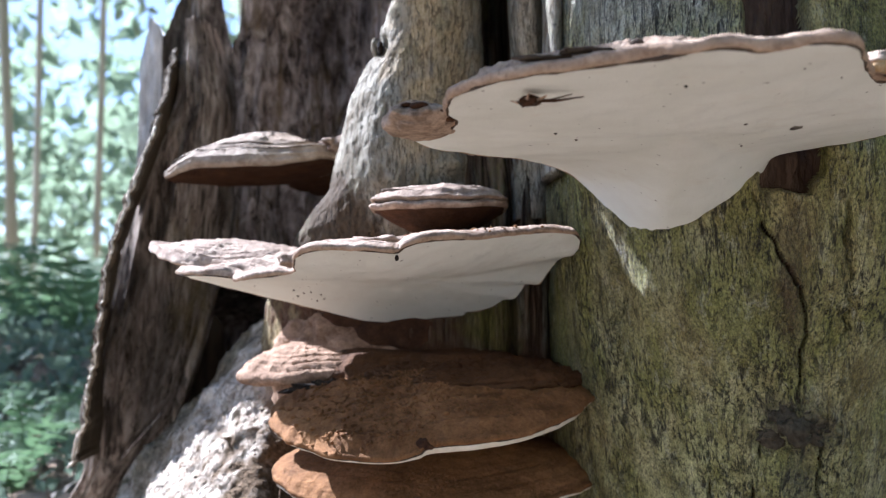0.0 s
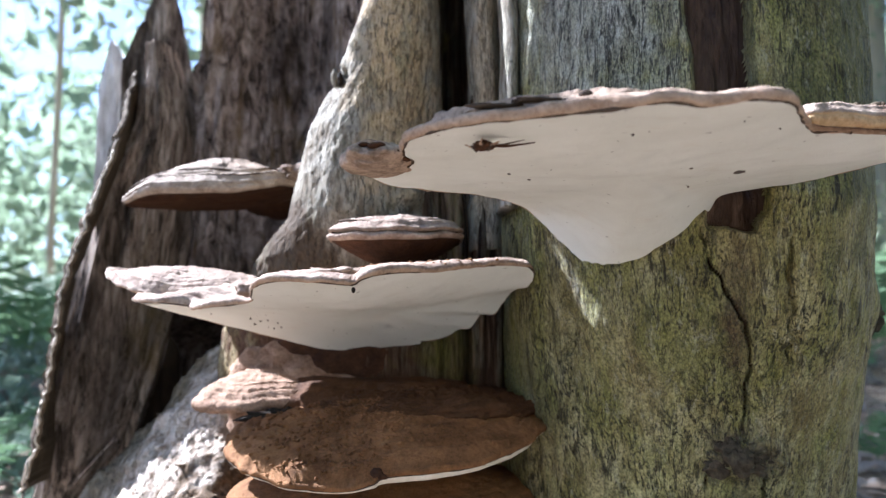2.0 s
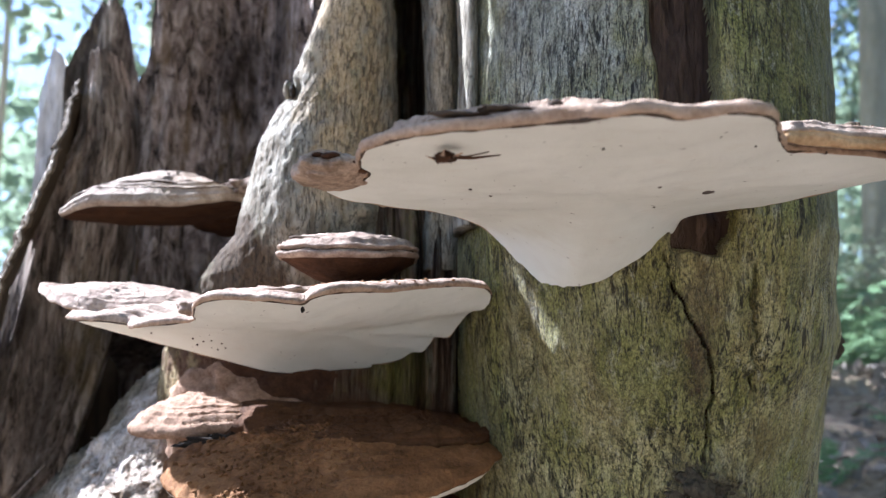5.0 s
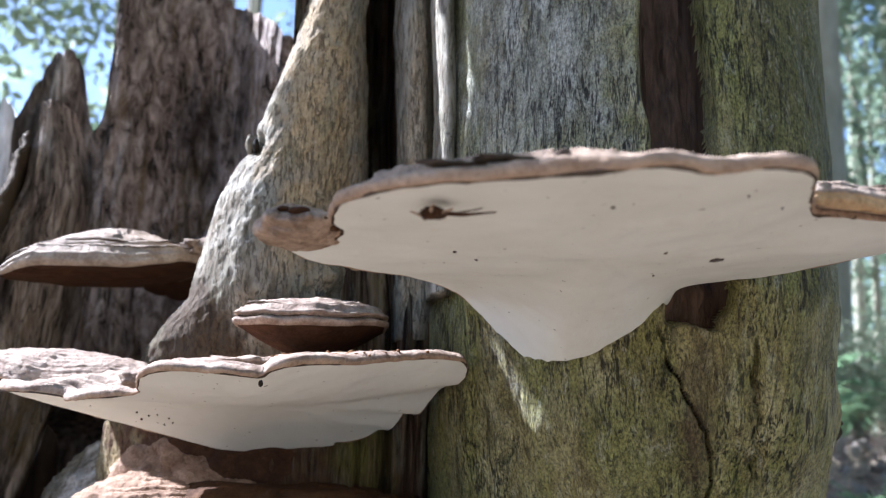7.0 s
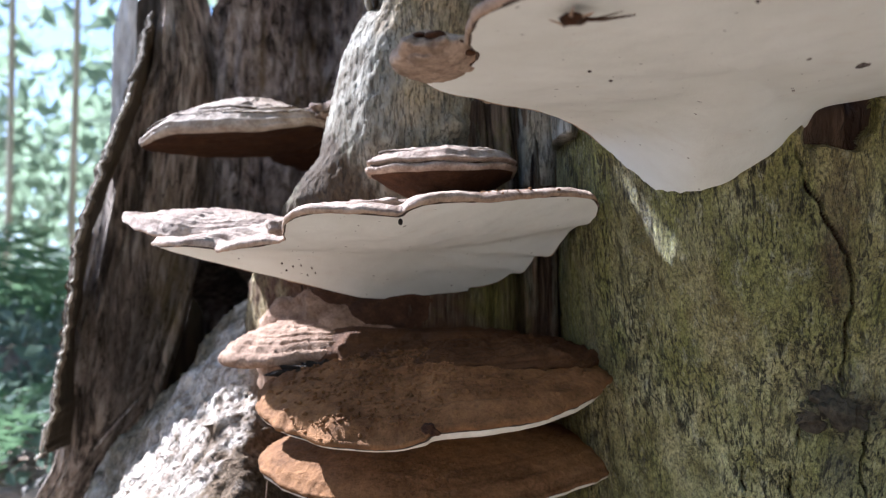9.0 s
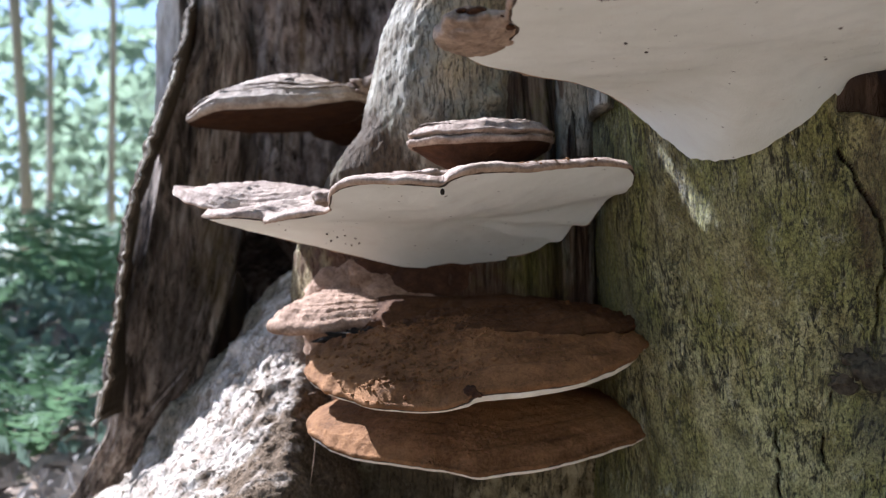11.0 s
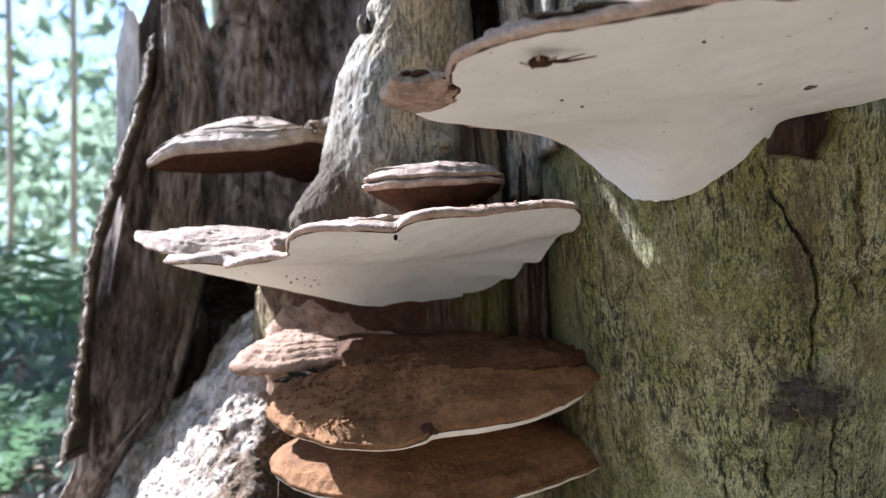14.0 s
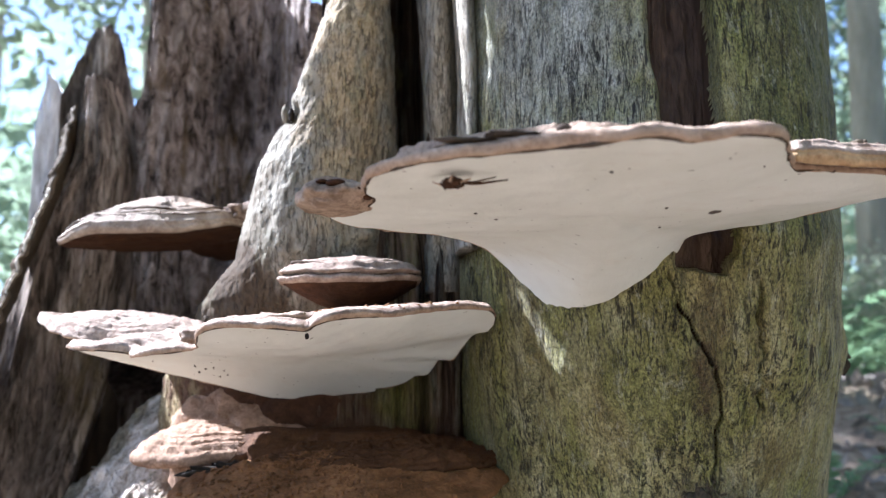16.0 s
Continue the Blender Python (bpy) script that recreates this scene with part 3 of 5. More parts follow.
    # crusted scar
    scar = np.exp(-(((x - 0.268) / 0.026) ** 2 + ((zz - 0.382) / 0.016) ** 2)) * front
    d = d + scar * (0.004 + 0.009 * grain(p, 110, 31, 3))
    knot = np.exp(-(((x - 0.385) / 0.02) ** 2 + ((zz - 0.485) / 0.018) ** 2)) * front
    d = d + 0.007 * knot
    p = p + d[..., None] * out
    p[..., 2] += 0.35 * smooth(2.5, 3.2, zz) * grain(p * [1, 1, 0], 14, 36, 3)
    inside = ((strip > 0.5) | (split > 0.45)).astype(np.int32)
    slots = inside[:-1] * np.roll(inside, -1, 1)[:-1]
    me = sheet("bole", p, closed=True, caps=True, slots=slots)
    tree_part("crusted_scar", lump("crusted_scar", (0.263, 0.2475, 0.379), (0.0205, 0.0085, 0.012), 37, 0.8, (60, 110), 120), SCAR_CRUST, "dark crusted scar below the crack")
    tree_part("bark_knot", lump("bark_knot", (0.396, 0.335, 0.484), (0.008, 0.014, 0.017), 39, 0.5, (40, 60), 120), SCAR_CRUST, "dark ridged knot at the edge of the trunk")
    tree_part("crusted_scar", lump("crusted_scar", (0.265, 0.2455, 0.391), (0.015, 0.0075, 0.0125), 38, 0.9, (50, 80), 130), SCAR_CRUST)
    tree_part("bole", me, [GREEN_BARK, RUST_WOOD], "standing trunk half with olive-green cracked bark")


def build_column():
    z = levels((0.02, 0.25, 30), (0.25, 0.85, 300), (0.85, 1.6, 40))
    ang = np.concatenate([np.linspace(-200, 10, 210, endpoint=False), np.linspace(10, 160, 36, endpoint=False)])
    cx, cy, rx, ry, turn = rings([
        (0.0, 0.03, 0.60, 0.26, 0.20, 0), (0.22, 0.025, 0.575, 0.215, 0.155, 0), (0.30, 0.02, 0.55, 0.19, 0.135, 0), (0.40, 0.005, 0.515, 0.16, 0.12, -4),
        (0.47, -0.012, 0.50, 0.135, 0.115, -8), (0.53, -0.01, 0.465, 0.098, 0.10, -12), (0.565, 0.0, 0.44, 0.066, 0.088, -14), (0.60, 0.003, 0.43, 0.062, 0.078, -14),
        (0.64, 0.004, 0.42, 0.056, 0.064, -10), (0.68, 0.014, 0.41, 0.048, 0.052, -5), (0.74, 0.024, 0.405, 0.036, 0.045, 0), (0.80, 0.031, 0.405, 0.027, 0.04, 0), (1.0, 0.05, 0.41, 0.02, 0.035, 0), (1.6, 0.09, 0.42, 0.016, 0.03, 0)], z)
    a = np.radians(ang)[None]
    c, s = np.cos(a), np.sin(a)
    u, v = rx[:, None] * c, ry[:, None] * s
    t = np.radians(turn)[:, None]
    x, y = cx[:, None] + u * np.cos(t) - v * np.sin(t), cy[:, None] + u * np.sin(t) + v * np.cos(t)
    zz = np.broadcast_to(z[:, None], x.shape)
    p = np.stack([x, y, zz], -1)
    out = np.stack([c * np.cos(t) - s * np.sin(t), c * np.sin(t) + s * np.cos(t), 0 * x], -1)
    d = 0.006 * grain(p, (16, 16, 6), 41, 2) + 0.0009 * grain(p, (75, 75, 24), 42, 3) + 0.001 * grain(p, 230, 43, 2)
    d = d + 0.011 * np.exp(-(((x - 0.036) / 0.007) ** 2 + ((zz - 0.579) / 0.008) ** 2)) * (s < 0)
    d = d - 0.02 * np.exp(-(((x + 0.026) / 0.006) ** 2 + ((zz - 0.682) / 0.010) ** 2)) * (s < 0.3)
    low = smooth(0.36, 0.30, zz)
    d = d + low * 0.004 * grain(p, (30, 30, 10), 44, 3)
    me = sheet("wound_wood_column", p + d[..., None] * out, closed=True, caps=True)
    n_low = np.where(0.5 * (zz[:-1] + zz[1:]) < 0.492 + 0.006 * grain(p[:-1], 60, 45, 2), 1, 0).astype(np.int32)
    return me, n_low


def build_inner_wall():
    x = np.linspace(0.0, 0.20, 120)
    z = levels((0.05, 0.25, 12), (0.25, 0.85, 220), (0.85, 1.7, 30))
    zz, xx = np.meshgrid(z, x, indexing="ij")
    p = np.stack([xx, 0 * xx, zz], -1)
    wob = 0.004 * grain(p, (0.1, 0.1, 9), 51, 2)
    y = 0.385 + 0.004 * grain(p, (90, 1, 5), 52, 3) + 0.0022 * grain(p, (260, 1, 22), 53, 3) + 0.09 * smooth(0.40, 0.33, zz)
    for at, wide, deep in ((0.083, 0.0035, 0.02), (0.118, 0.004, 0.025), (0.062, 0.002, 0.008), (0.1, 0.002, 0.006), (0.132, 0.003, 0.012)):
        y = y + deep * np.exp(-(((xx + wob - at) / wide) ** 2)) * smooth(0.34, 0.42, zz)
    y = y - 0.012 * np.exp(-(((xx + wob - 0.1) / 0.013) ** 4)) * smooth(0.45, 0.55, zz)
    slit = smooth(0.046, 0.051, xx + wob) * smooth(0.089, 0.084, xx + wob) * smooth(0.60, 0.66, zz)
    y = y + 0.16 * slit
    front = np.stack([xx, y, zz], -1)
    back = front.copy()
    back[..., 1] = 0.62
    return sheet("inner_wood_wall", np.concatenate([front, back[:, ::-1]], 1), closed=True, caps=True)


def build_rib():
    z = levels((0.535, 0.9, 180), (0.9, 1.7, 30))
    ang = np.radians(np.linspace(-190, 170, 72, endpoint=False))[None]
    cx, cy, rx, ry = rings([(0.46, 0.104, 0.405, 0.018, 0.02), (0.56, 0.104, 0.40, 0.018, 0.026), (0.67, 0.101, 0.395, 0.016, 0.036), (0.79, 0.098, 0.395, 0.016, 0.038), (1.7, 0.12, 0.40, 0.018, 0.03)], z)
    p = np.stack([cx[:, None] + rx[:, None] * np.cos(ang), cy[:, None] + ry[:, None] * np.sin(ang), np.broadcast_to(z[:, None], (len(z), 72))], -1)
    out = np.stack([np.cos(ang) + 0 * z[:, None], np.sin(ang) + 0 * z[:, None], 0 * p[..., 0]], -1)
    d = 0.004 * grain(p, (45, 45, 7), 46, 3) + 0.0015 * grain(p, (200, 200, 40), 47, 2)
    tree_part("wound_wood_rib", sheet("wound_wood_rib", p + d[..., None] * out, closed=True, caps=True), COLUMN_BARK, "pale narrow rib of wound wood inside the split")
    z = levels((0.56, 0.9, 170), (0.9, 1.7, 30))
    cx = 0.1165 + 0.002 * np.sin(z * 30)
    p = np.stack([cx[:, None] + 0.0078 * np.cos(ang), 0.335 + 0.034 * np.sin(ang) + 0 * z[:, None], np.broadcast_to(z[:, None], (len(z), 72))], -1)
    p[..., 0] += 0.0015 * grain(p, (90, 90, 25), 48, 3)
    tree_part("wound_wood_rib", sheet("wound_wood_rib", p, closed=True, caps=True), COLUMN_BARK)


def ragged(heights, x, seed, jag=0.012):
    top = np.interp(x, [h[0] for h in heights], [h[1] for h in heights])
    p = np.stack([x, x * 0, x * 0], -1)
    return top + jag * grain(p, 130, seed, 3)


def slab(name, x, y_of, top, bottom, thick, seed, rows=150, knobs=1.0):
    """An upright wooden wall over a run of x, with a ragged top and a back face."""
    k = np.linspace(0, 1, rows)[:, None]
    zz = bottom + (top[None] - bottom) * k
    xx = np.broadcast_to(x[None], zz.shape)
    p = np.stack([xx, 0 * xx, zz], -1)
    y = y_of(xx, zz) + knobs * (0.012 * grain(p, (22, 1, 6), seed, 3) + 0.005 * grain(p, (110, 1, 14), seed + 1, 3) + 0.002 * grain(p, (300, 1, 60), seed + 2, 2))
    front = np.stack([xx, y, zz], -1)
    back = np.stack([xx, y_of(xx, zz) + thick * (1 - 0.75 * k**6), zz], -1)
    return sheet(name, np.concatenate([front, back[:, ::-1]], 1), closed=True, caps=True)


def build_hollow():
    x = np.linspace(-0.345, -0.235, 130)
    top = ragged(((-0.345, 0.815), (-0.333, 0.865), (-0.322, 0.893), (-0.313, 0.908), (-0.29, 0.912), (-0.283, 0.885), (-0.277, 0.83), (-0.268, 0.812), (-0.258, 0.822), (-0.245, 0.826), (-0.235, 0.80)), x, 61, 0.004)
    me = slab("split_wood_spike", x, lambda a, b: 0.80 - 0.05 * smooth(-0.29, -0.345, a) + 0.02 * np.sin(a * 90) + 0.3 * smooth(0.56, 0.44, b), top, 0.05, 0.05, 62)
    tree_part("split_wood_spike", me, DARK_WOOD, "ragged dark splinter of rotten wood")
    x = np.linspace(-0.262, 0.06, 220)
    top = ragged(((-0.262, 0.81), (-0.2485, 0.822), (-0.244, 0.88), (-0.238, 0.955), (-0.215, 1.04), (-0.16, 1.07), (-0.10, 1.0), (-0.062, 0.955), (-0.04, 0.93), (0.06, 0.9)), x, 65)
    me = slab("back_wall_of_hollow", x, lambda a, b: 0.81 + 0.05 * np.sin(a * 34) - 0.10 * smooth(-0.1, 0.05, a) + 0.3 * smooth(0.56, 0.44, b) * smooth(-0.12, -0.2, a), top, 0.05, 0.07, 66, 170, 1.6)
    tree_part("back_wall_of_hollow", me, ROTTEN_WOOD, "dark brown rotten inner wall")

    # the bark behind it closes the hollow at its foot
    z = levels((0.04, 0.55, 70))
    way = spline([(-0.39, 0.775), (-0.398, 0.86), (-0.39, 0.97), (-0.35, 1.08), (-0.26, 1.16), (-0.14, 1.12), (-0.08, 0.98), (-0.07, 0.84)], 110, closed=False)
    g = np.concatenate([np.broadcast_to(way[None], (len(z), 110, 2)), np.broadcast_to(z[:, None, None], (len(z), 110, 1))], -1).copy()
    g[..., 2] += 0.01 * (grain(g * [1, 1, 0], 60, 68, 3) * (z[:, None] > 0.5))
    mid = np.array([-0.25, 0.95, 0.0])
    out = (g - mid) * [1, 1, 0]
    out /= np.linalg.norm(out, axis=-1)[..., None]
    g = g + out * (0.008 * grain(g, (30, 30, 8), 69, 3))[..., None]
    tree_part("outer_bark_wall", sheet("outer_bark_wall", np.concatenate([g, (g + out * 0.02)[:, ::-1]], 1), closed=True, caps=True), BARK_PLATE, "dark bark behind the hollow")

    # plank of weathered wood that leans out to the foot
    z = levels((0.10, 0.80, 190), (0.80, 0.84, 6))
    xl, xr, yc = rings([(0.08, -0.60, -0.44, 0.80), (0.15, -0.545, -0.43, 0.785), (0.21, -0.477, -0.405, 0.765), (0.27, -0.437, -0.375, 0.75), (0.34, -0.422, -0.325, 0.745), (0.44, -0.394, -0.292, 0.74),
                        (0.54, -0.374, -0.268, 0.745), (0.64, -0.36, -0.25, 0.755), (0.73, -0.338, -0.25, 0.765), (0.84, -0.325, -0.28, 0.78)], z)
    xl = xl - 0.03 * smooth(0.28, 0.36, z) * smooth(0.74, 0.66, z)
    k = np.linspace(0, 1, 90)[None]
    xx = xl[:, None] + (xr - xl)[:, None] * k
    zz = np.broadcast_to(z[:, None], xx.shape)
    p = np.stack([xx, 0 * xx, zz], -1)
    q = np.stack([np.broadcast_to(k * 0.12, xx.shape), 0 * xx, zz], -1)
    y = yc[:, None] - 0.035 * np.sin(np.pi * k) ** 0.8 + 0.06 * smooth(0.75, 1.0, k) + 0.05 * smooth(0.2, 0.0, k) + 0.009 * grain(q, (60, 1, 4), 71, 3) + 0.0025 * grain(q, (260, 1, 14), 72, 3)
    front = np.stack([xx, y, zz], -1)
    back = np.stack([xx, y * 0 + yc[:, None] + 0.035, zz], -1)
    tree_part("wood_plank", sheet("wood_plank", np.concatenate([front, back[:, ::-1]], 1), closed=True, caps=True), PLANK_WOOD, "weathered brown plank of split trunk wood")

    # bark sheet that stands off it
    z = levels((0.303, 0.70, 260), (0.70, 0.787, 30))
    xo, yo, wide = rings([(0.2908, -0.3839, 0.5909, -0.006), (0.3081, -0.3752, 0.5909, -0.01), (0.3408, -0.3585, 0.5814, -0.014), (0.421, -0.337, 0.558, -0.022), (0.48, -0.3197, 0.5344, -0.022), (0.544, -0.3051, 0.5295, -0.022), (0.5978, -0.2915, 0.5385, -0.022), (0.6906, -0.2852, 0.5943, -0.018), (0.7877, -0.3048, 0.6922, -0.014)], z)
    v = np.linspace(0, 1, 36)[None]
    zz = np.broadcast_to(z[:, None], (len(z), 36))
    edge = np.stack([zz * 0, zz * 0, zz], -1)
    ragged_edge = 0.0035 * grain(edge, 70, 75, 2) + 0.002 * grain(edge, 260, 78, 2)
    x = xo[:, None] + ragged_edge * (1 - v) + 2.8 * wide[:, None] * v
    q = np.stack([x, 0 * x, zz], -1)
    y = yo[:, None] + 0.012 * np.maximum(1 - v / 0.16, 0) ** 2 + 0.17 * v**1.3 + 0.004 * grain(q, (60, 1, 14), 76, 3) + 0.0015 * grain(q, (300, 1, 120), 79, 2)
    face = np.stack([x, y, zz], -1)
    lip = (1 - smooth(0.0, 0.2, v)) * (0.45 + 0.5 * grain(edge, 110, 70, 3))
    rear = face + np.stack([-0.006 - 0.007 * lip, 0.011 + 0.002 * lip, 0 * lip], -1)
    half = (0.5 * face[:, :1] + 0.5 * rear[:, :1]) + np.array([-0.0012, -0.0008, 0.0])
    grid = np.concatenate([half, face, rear[:, ::-1]], 1)
    slots = np.zeros((grid.shape[0] - 1, grid.shape[1]), np.int32)
    slots[:, -2:] = 1
    tree_part("bark_sheet", sheet("bark_sheet", grid, closed=True, caps=True, slots=slots), [BARK_PLATE, SUNLIT_EDGE], "loose dark plate of bark, its sunlit ragged edge painted pale")
    # Added tube along the plate's edge, pale to show the sun's rim light.
    rim = np.stack([xo - 0.0035, yo + 0.006, z], -1)[::2]
    rim[:, 0] += ragged_edge[::2, 0]
    rim = rim[rim[:, 2] < 0.665]
    curl = tube("curled_edge", rim, 0.0011 * np.clip(1 + 0.9 * grain(rim, 60, 73, 3), 0.25, 2.0), 8, 0.12, 74)
    tree_part("curled_edge", curl, SUNLIT_EDGE, "tube added for the bark plate's sunlit edge, painted pale")
    x = np.linspace(-0.40, -0.352, 40)
    top = ragged(((-0.40, 0.80), (-0.388, 0.862), (-0.372, 0.86), (-0.36, 0.83), (-0.352, 0.80)), x, 78)
    me = slab("outer_bark_strip", x, lambda a, b: 0.83 + 0.3 * (a + 0.376), top, 0.60, 0.012, 79, 80, 1.0)
    tree_part("outer_bark_strip", me, PALE_BARK, "pale grey strip of outer bark")
    stick = tube("fallen_splinter", [(-0.325, 0.605, 0.312), (-0.305, 0.60, 0.333), (-0.28, 0.60, 0.362)], [0.0015, 0.0022, 0.001], 7, 0.3, 3)
    tree_part("fallen_splinter", stick, PLANK_WOOD)


def build_root():
    x = np.concatenate([np.linspace(-1.0, -0.47, 90, endpoint=False), np.linspace(-0.47, 0.0, 300)])
    y = np.linspace(0.18, 0.82, 400)
    xx, yy = np.meshgrid(x, y)
    p = np.stack([xx, yy, 0 * xx], -1)
    away_from_core = 0.25 * smooth(-0.13, -0.03, x)[None]
    zr = -away_from_core + np.interp(x, [-1.0, -0.7, -0.55, -0.45, -0.39, -0.333, -0.275, -0.239, -0.21, -0.15, -0.09, 0.0], [0.09, 0.125, 0.165, 0.213, 0.248, 0.296, 0.361, 0.409, 0.45, 0.50, 0.53, 0.5])[None]
    yr = 0.63 + 0.03 * np.sin(x * 11)[None]
    z = zr - 0.7 * np.maximum(yr - yy, 0) - 0.5 * np.maximum(yr - yy, 0) ** 2 - 2.2 * np.maximum(yy - yr, 0)
    z = z - 0.02 * np.exp(-(((yy - yr) / 0.03) ** 2))
    body = np.stack([xx, yy, z], -1)
    dx, dy = np.gradient(body, axis=1), np.gradient(body, axis=0)
    face = np.cross(dx, dy)
    face /= np.linalg.norm(face, axis=-1)[..., None]
    flaky = smooth(-0.25, 0.25, grain(body, (75, 75, 95), 85, 3)) + 0.6 * smooth(-0.2, 0.2, grain(body, (170, 170, 200), 86, 2))
    bumps = 0.010 * grain(body, 14, 81, 2) + 0.003 * grain(body, 34, 82, 2) + 0.0019 * flaky + 0.0016 * grain(body, (110, 110, 80), 84, 3)
    body = body + face * (bumps * smooth(0.10, 0.18, z))[..., None]
    body[..., 2] = np.maximum(body[..., 2], 0.03)
    me = sheet("buttress_root", body)
    tree_of = BVHTree.FromPolygons([v.co.copy() for v in me.vertices], [list(f.vertices) for f in me.polygons])
    rng = np.random.default_rng(88)
    bits = []
    for i in range(1300):
        px = rng.uniform(-0.52, -0.11)
        hit, way = tree_of.ray_cast(Vector((px, rng.uniform(0.22, 0.63), 2.0)), Vector((0, 0, -1)))[:2]
        if hit is not None and hit.z > 0.13:
            s = rng.uniform(0.0011, 0.0032)
            bits.append(lump("flake", tuple(hit - way * (0.3 * s)), (s * rng.uniform(0.6, 1.7), s * rng.uniform(0.6, 1.7), s * rng.uniform(0.25, 0.5)), 900 + i, 0.75, (7, 10), 0.9 / s))
    tagged(tree_part("bark_flake_crust", joined("bark_flake_crust", bits), ROOT_BARK, "crumbly flakes of bark on the root"), kind="stuff")
    tree_part("buttress_root", me, ROOT_BARK, "lumpy grey buttress root running down to the soil")


def build_tree():
    build_bole()
    me, low = build_column()
    index = np.zeros(len(me.polygons), np.int32)
    index[: low.size] = low.reshape(-1)
    me.polygons.foreach_set("material_index", index)
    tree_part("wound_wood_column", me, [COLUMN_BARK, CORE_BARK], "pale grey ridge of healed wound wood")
    tree_part("knot_stub", lump("knot_stub", (-0.0295, 0.400, 0.688), (0.004, 0.007, 0.008), 49, 0.3, scale=120), COLUMN_BARK, "short grey stub beside a small hole")
    # A black lump stands for the shade inside the hole.
    tree_part("knot_hole", lump("knot_hole", (-0.0245, 0.392, 0.685), (0.0024, 0.006, 0.0055), 50, 0.4, scale=120), BLACK_GAP_BEAD, "small hole, its shade painted as a black lump")
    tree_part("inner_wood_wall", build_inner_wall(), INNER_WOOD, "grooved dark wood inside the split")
    build_rib()
    build_hollow()
    build_root()


# ---- bracket fungi ----
MARGIN = plain("dark_margin", (0.03, 0.02, 0.014), (0.1, 0.07, 0.045), 200.0)


def bracket_meshes(outline, centre, rim, peak, seed, wave=0.002, n=260, groove=0.0015, lean=1.6, rough=1.0, out_round=0.5, rise=0.9, crease=0.0, band=0):
    """Underside and cap of a bracket. outline: rows of (x, y, z of the lower edge, rim thickness factor); band: rim rows in the second material."""
    o = spline(outline, n)
    edge = o[:, :3].copy()
    away = edge - np.array(centre)
    away[:, 2] = 0
    away /= np.linalg.norm(away, axis=1)[:, None] + 1e-9
    edge += away * (wave * grain(edge, 55, seed, 3))[:, None]
    edge[:, 2] += 0.4 * wave * grain(edge, 40, seed + 1, 2)
    h = (rim * o[:, 3])[:, None]
    mid = np.array(centre, float)
    r = np.concatenate([np.linspace(0.0, 0.9, 26), np.linspace(0.92, 1.0, 7)])[:, None]
    k = n // 28
    even = np.stack([np.convolve(np.r_[c[-k:], c, c[:k]], np.ones(2 * k + 1) / (2 * k + 1), "valid") for c in edge.T], -1)
    near_edge = (r**9)[..., None]
    full = edge[None] * near_edge + even[None] * (1 - near_edge)
    under = mid[None, None, :2] + (full[..., :2] - mid[None, None, :2]) * r[..., None]
    zu = mid[2] + (full[..., 2] - mid[2]) * r**lean
    under = np.concatenate([under, zu[..., None]], -1)
    hang = (o[:, 4] if o.shape[1] > 4 else 0 * o[:, 3])[None]
    under[..., 2] -= hang * r**2
    under[..., 2] += (0.0016 * grain(under, 28, seed + 2, 3) * (1 - r**6))
    under = np.concatenate([under, edge[None] + away[None] * 0.0003], 0)
    # rim, round in section, then the crust with its growth steps
    grid = [edge + away * 0.0]
    for turn in (0.15, 0.3, 0.42, 0.5, 0.56, 0.62, 0.7, 0.85, 1.0):
        a = np.pi * turn
        notch = crease * math.exp(-(((turn - 0.56) / 0.07) ** 2)) * (0.55 + 0.45 * grain(edge, 30, seed + 9, 2))[:, None]
        step = edge + away * (out_round * h * np.sin(a) * 0.9 - 0.006 * notch)
        step[:, 2] = edge[:, 2] + (h[:, 0] * (1 - np.cos(a)) / 2)
        grid.append(step)
    for k in np.concatenate([np.linspace(0.985, 0.7, 22), np.linspace(0.66, 0.02, 26)]):
        body = edge * k**9 + even * (1 - k**9)
        ring = mid[None] + (body - mid[None]) * k
        low = mid[2] + (body[:, 2] - mid[2]) * k**lean + 0.006
        ring[:, 2] = np.maximum(edge[:, 2] + h[:, 0] + (peak - edge[:, 2] - h[:, 0]) * (1 - k) ** rise, low)
        steps = groove * smooth(0.0, 0.25, k) * (2.2 * np.sqrt(np.abs(np.sin(k * 24 + 1.2 * grain(ring, 14, seed + 3, 1)))) - 1.3 + 0.5 * np.sin(k * 95))
        ring[:, 2] += steps
        grid.append(ring)
    cap = np.stack(grid)
    amp = np.concatenate([[0.0], np.full(len(cap) - 1, 1.0)])[:, None]
    bumps = 0.0015 * grain(cap, 45, seed + 4, 3) + 0.0008 * grain(cap, 210, seed + 5, 3)
    cap[..., 2] += rough * amp * bumps
    cap += (away[None] * (0.6 * rough * amp * 0.0016 * grain(cap, 150, seed + 6, 3))[..., None])
    slots = np.zeros((len(cap) - 1, n), np.int32)
    slots[:band] = 1
    return sheet("pore_surface", under[::-1], closed=True, caps=False), sheet("cap", cap, closed=True, slots=slots)


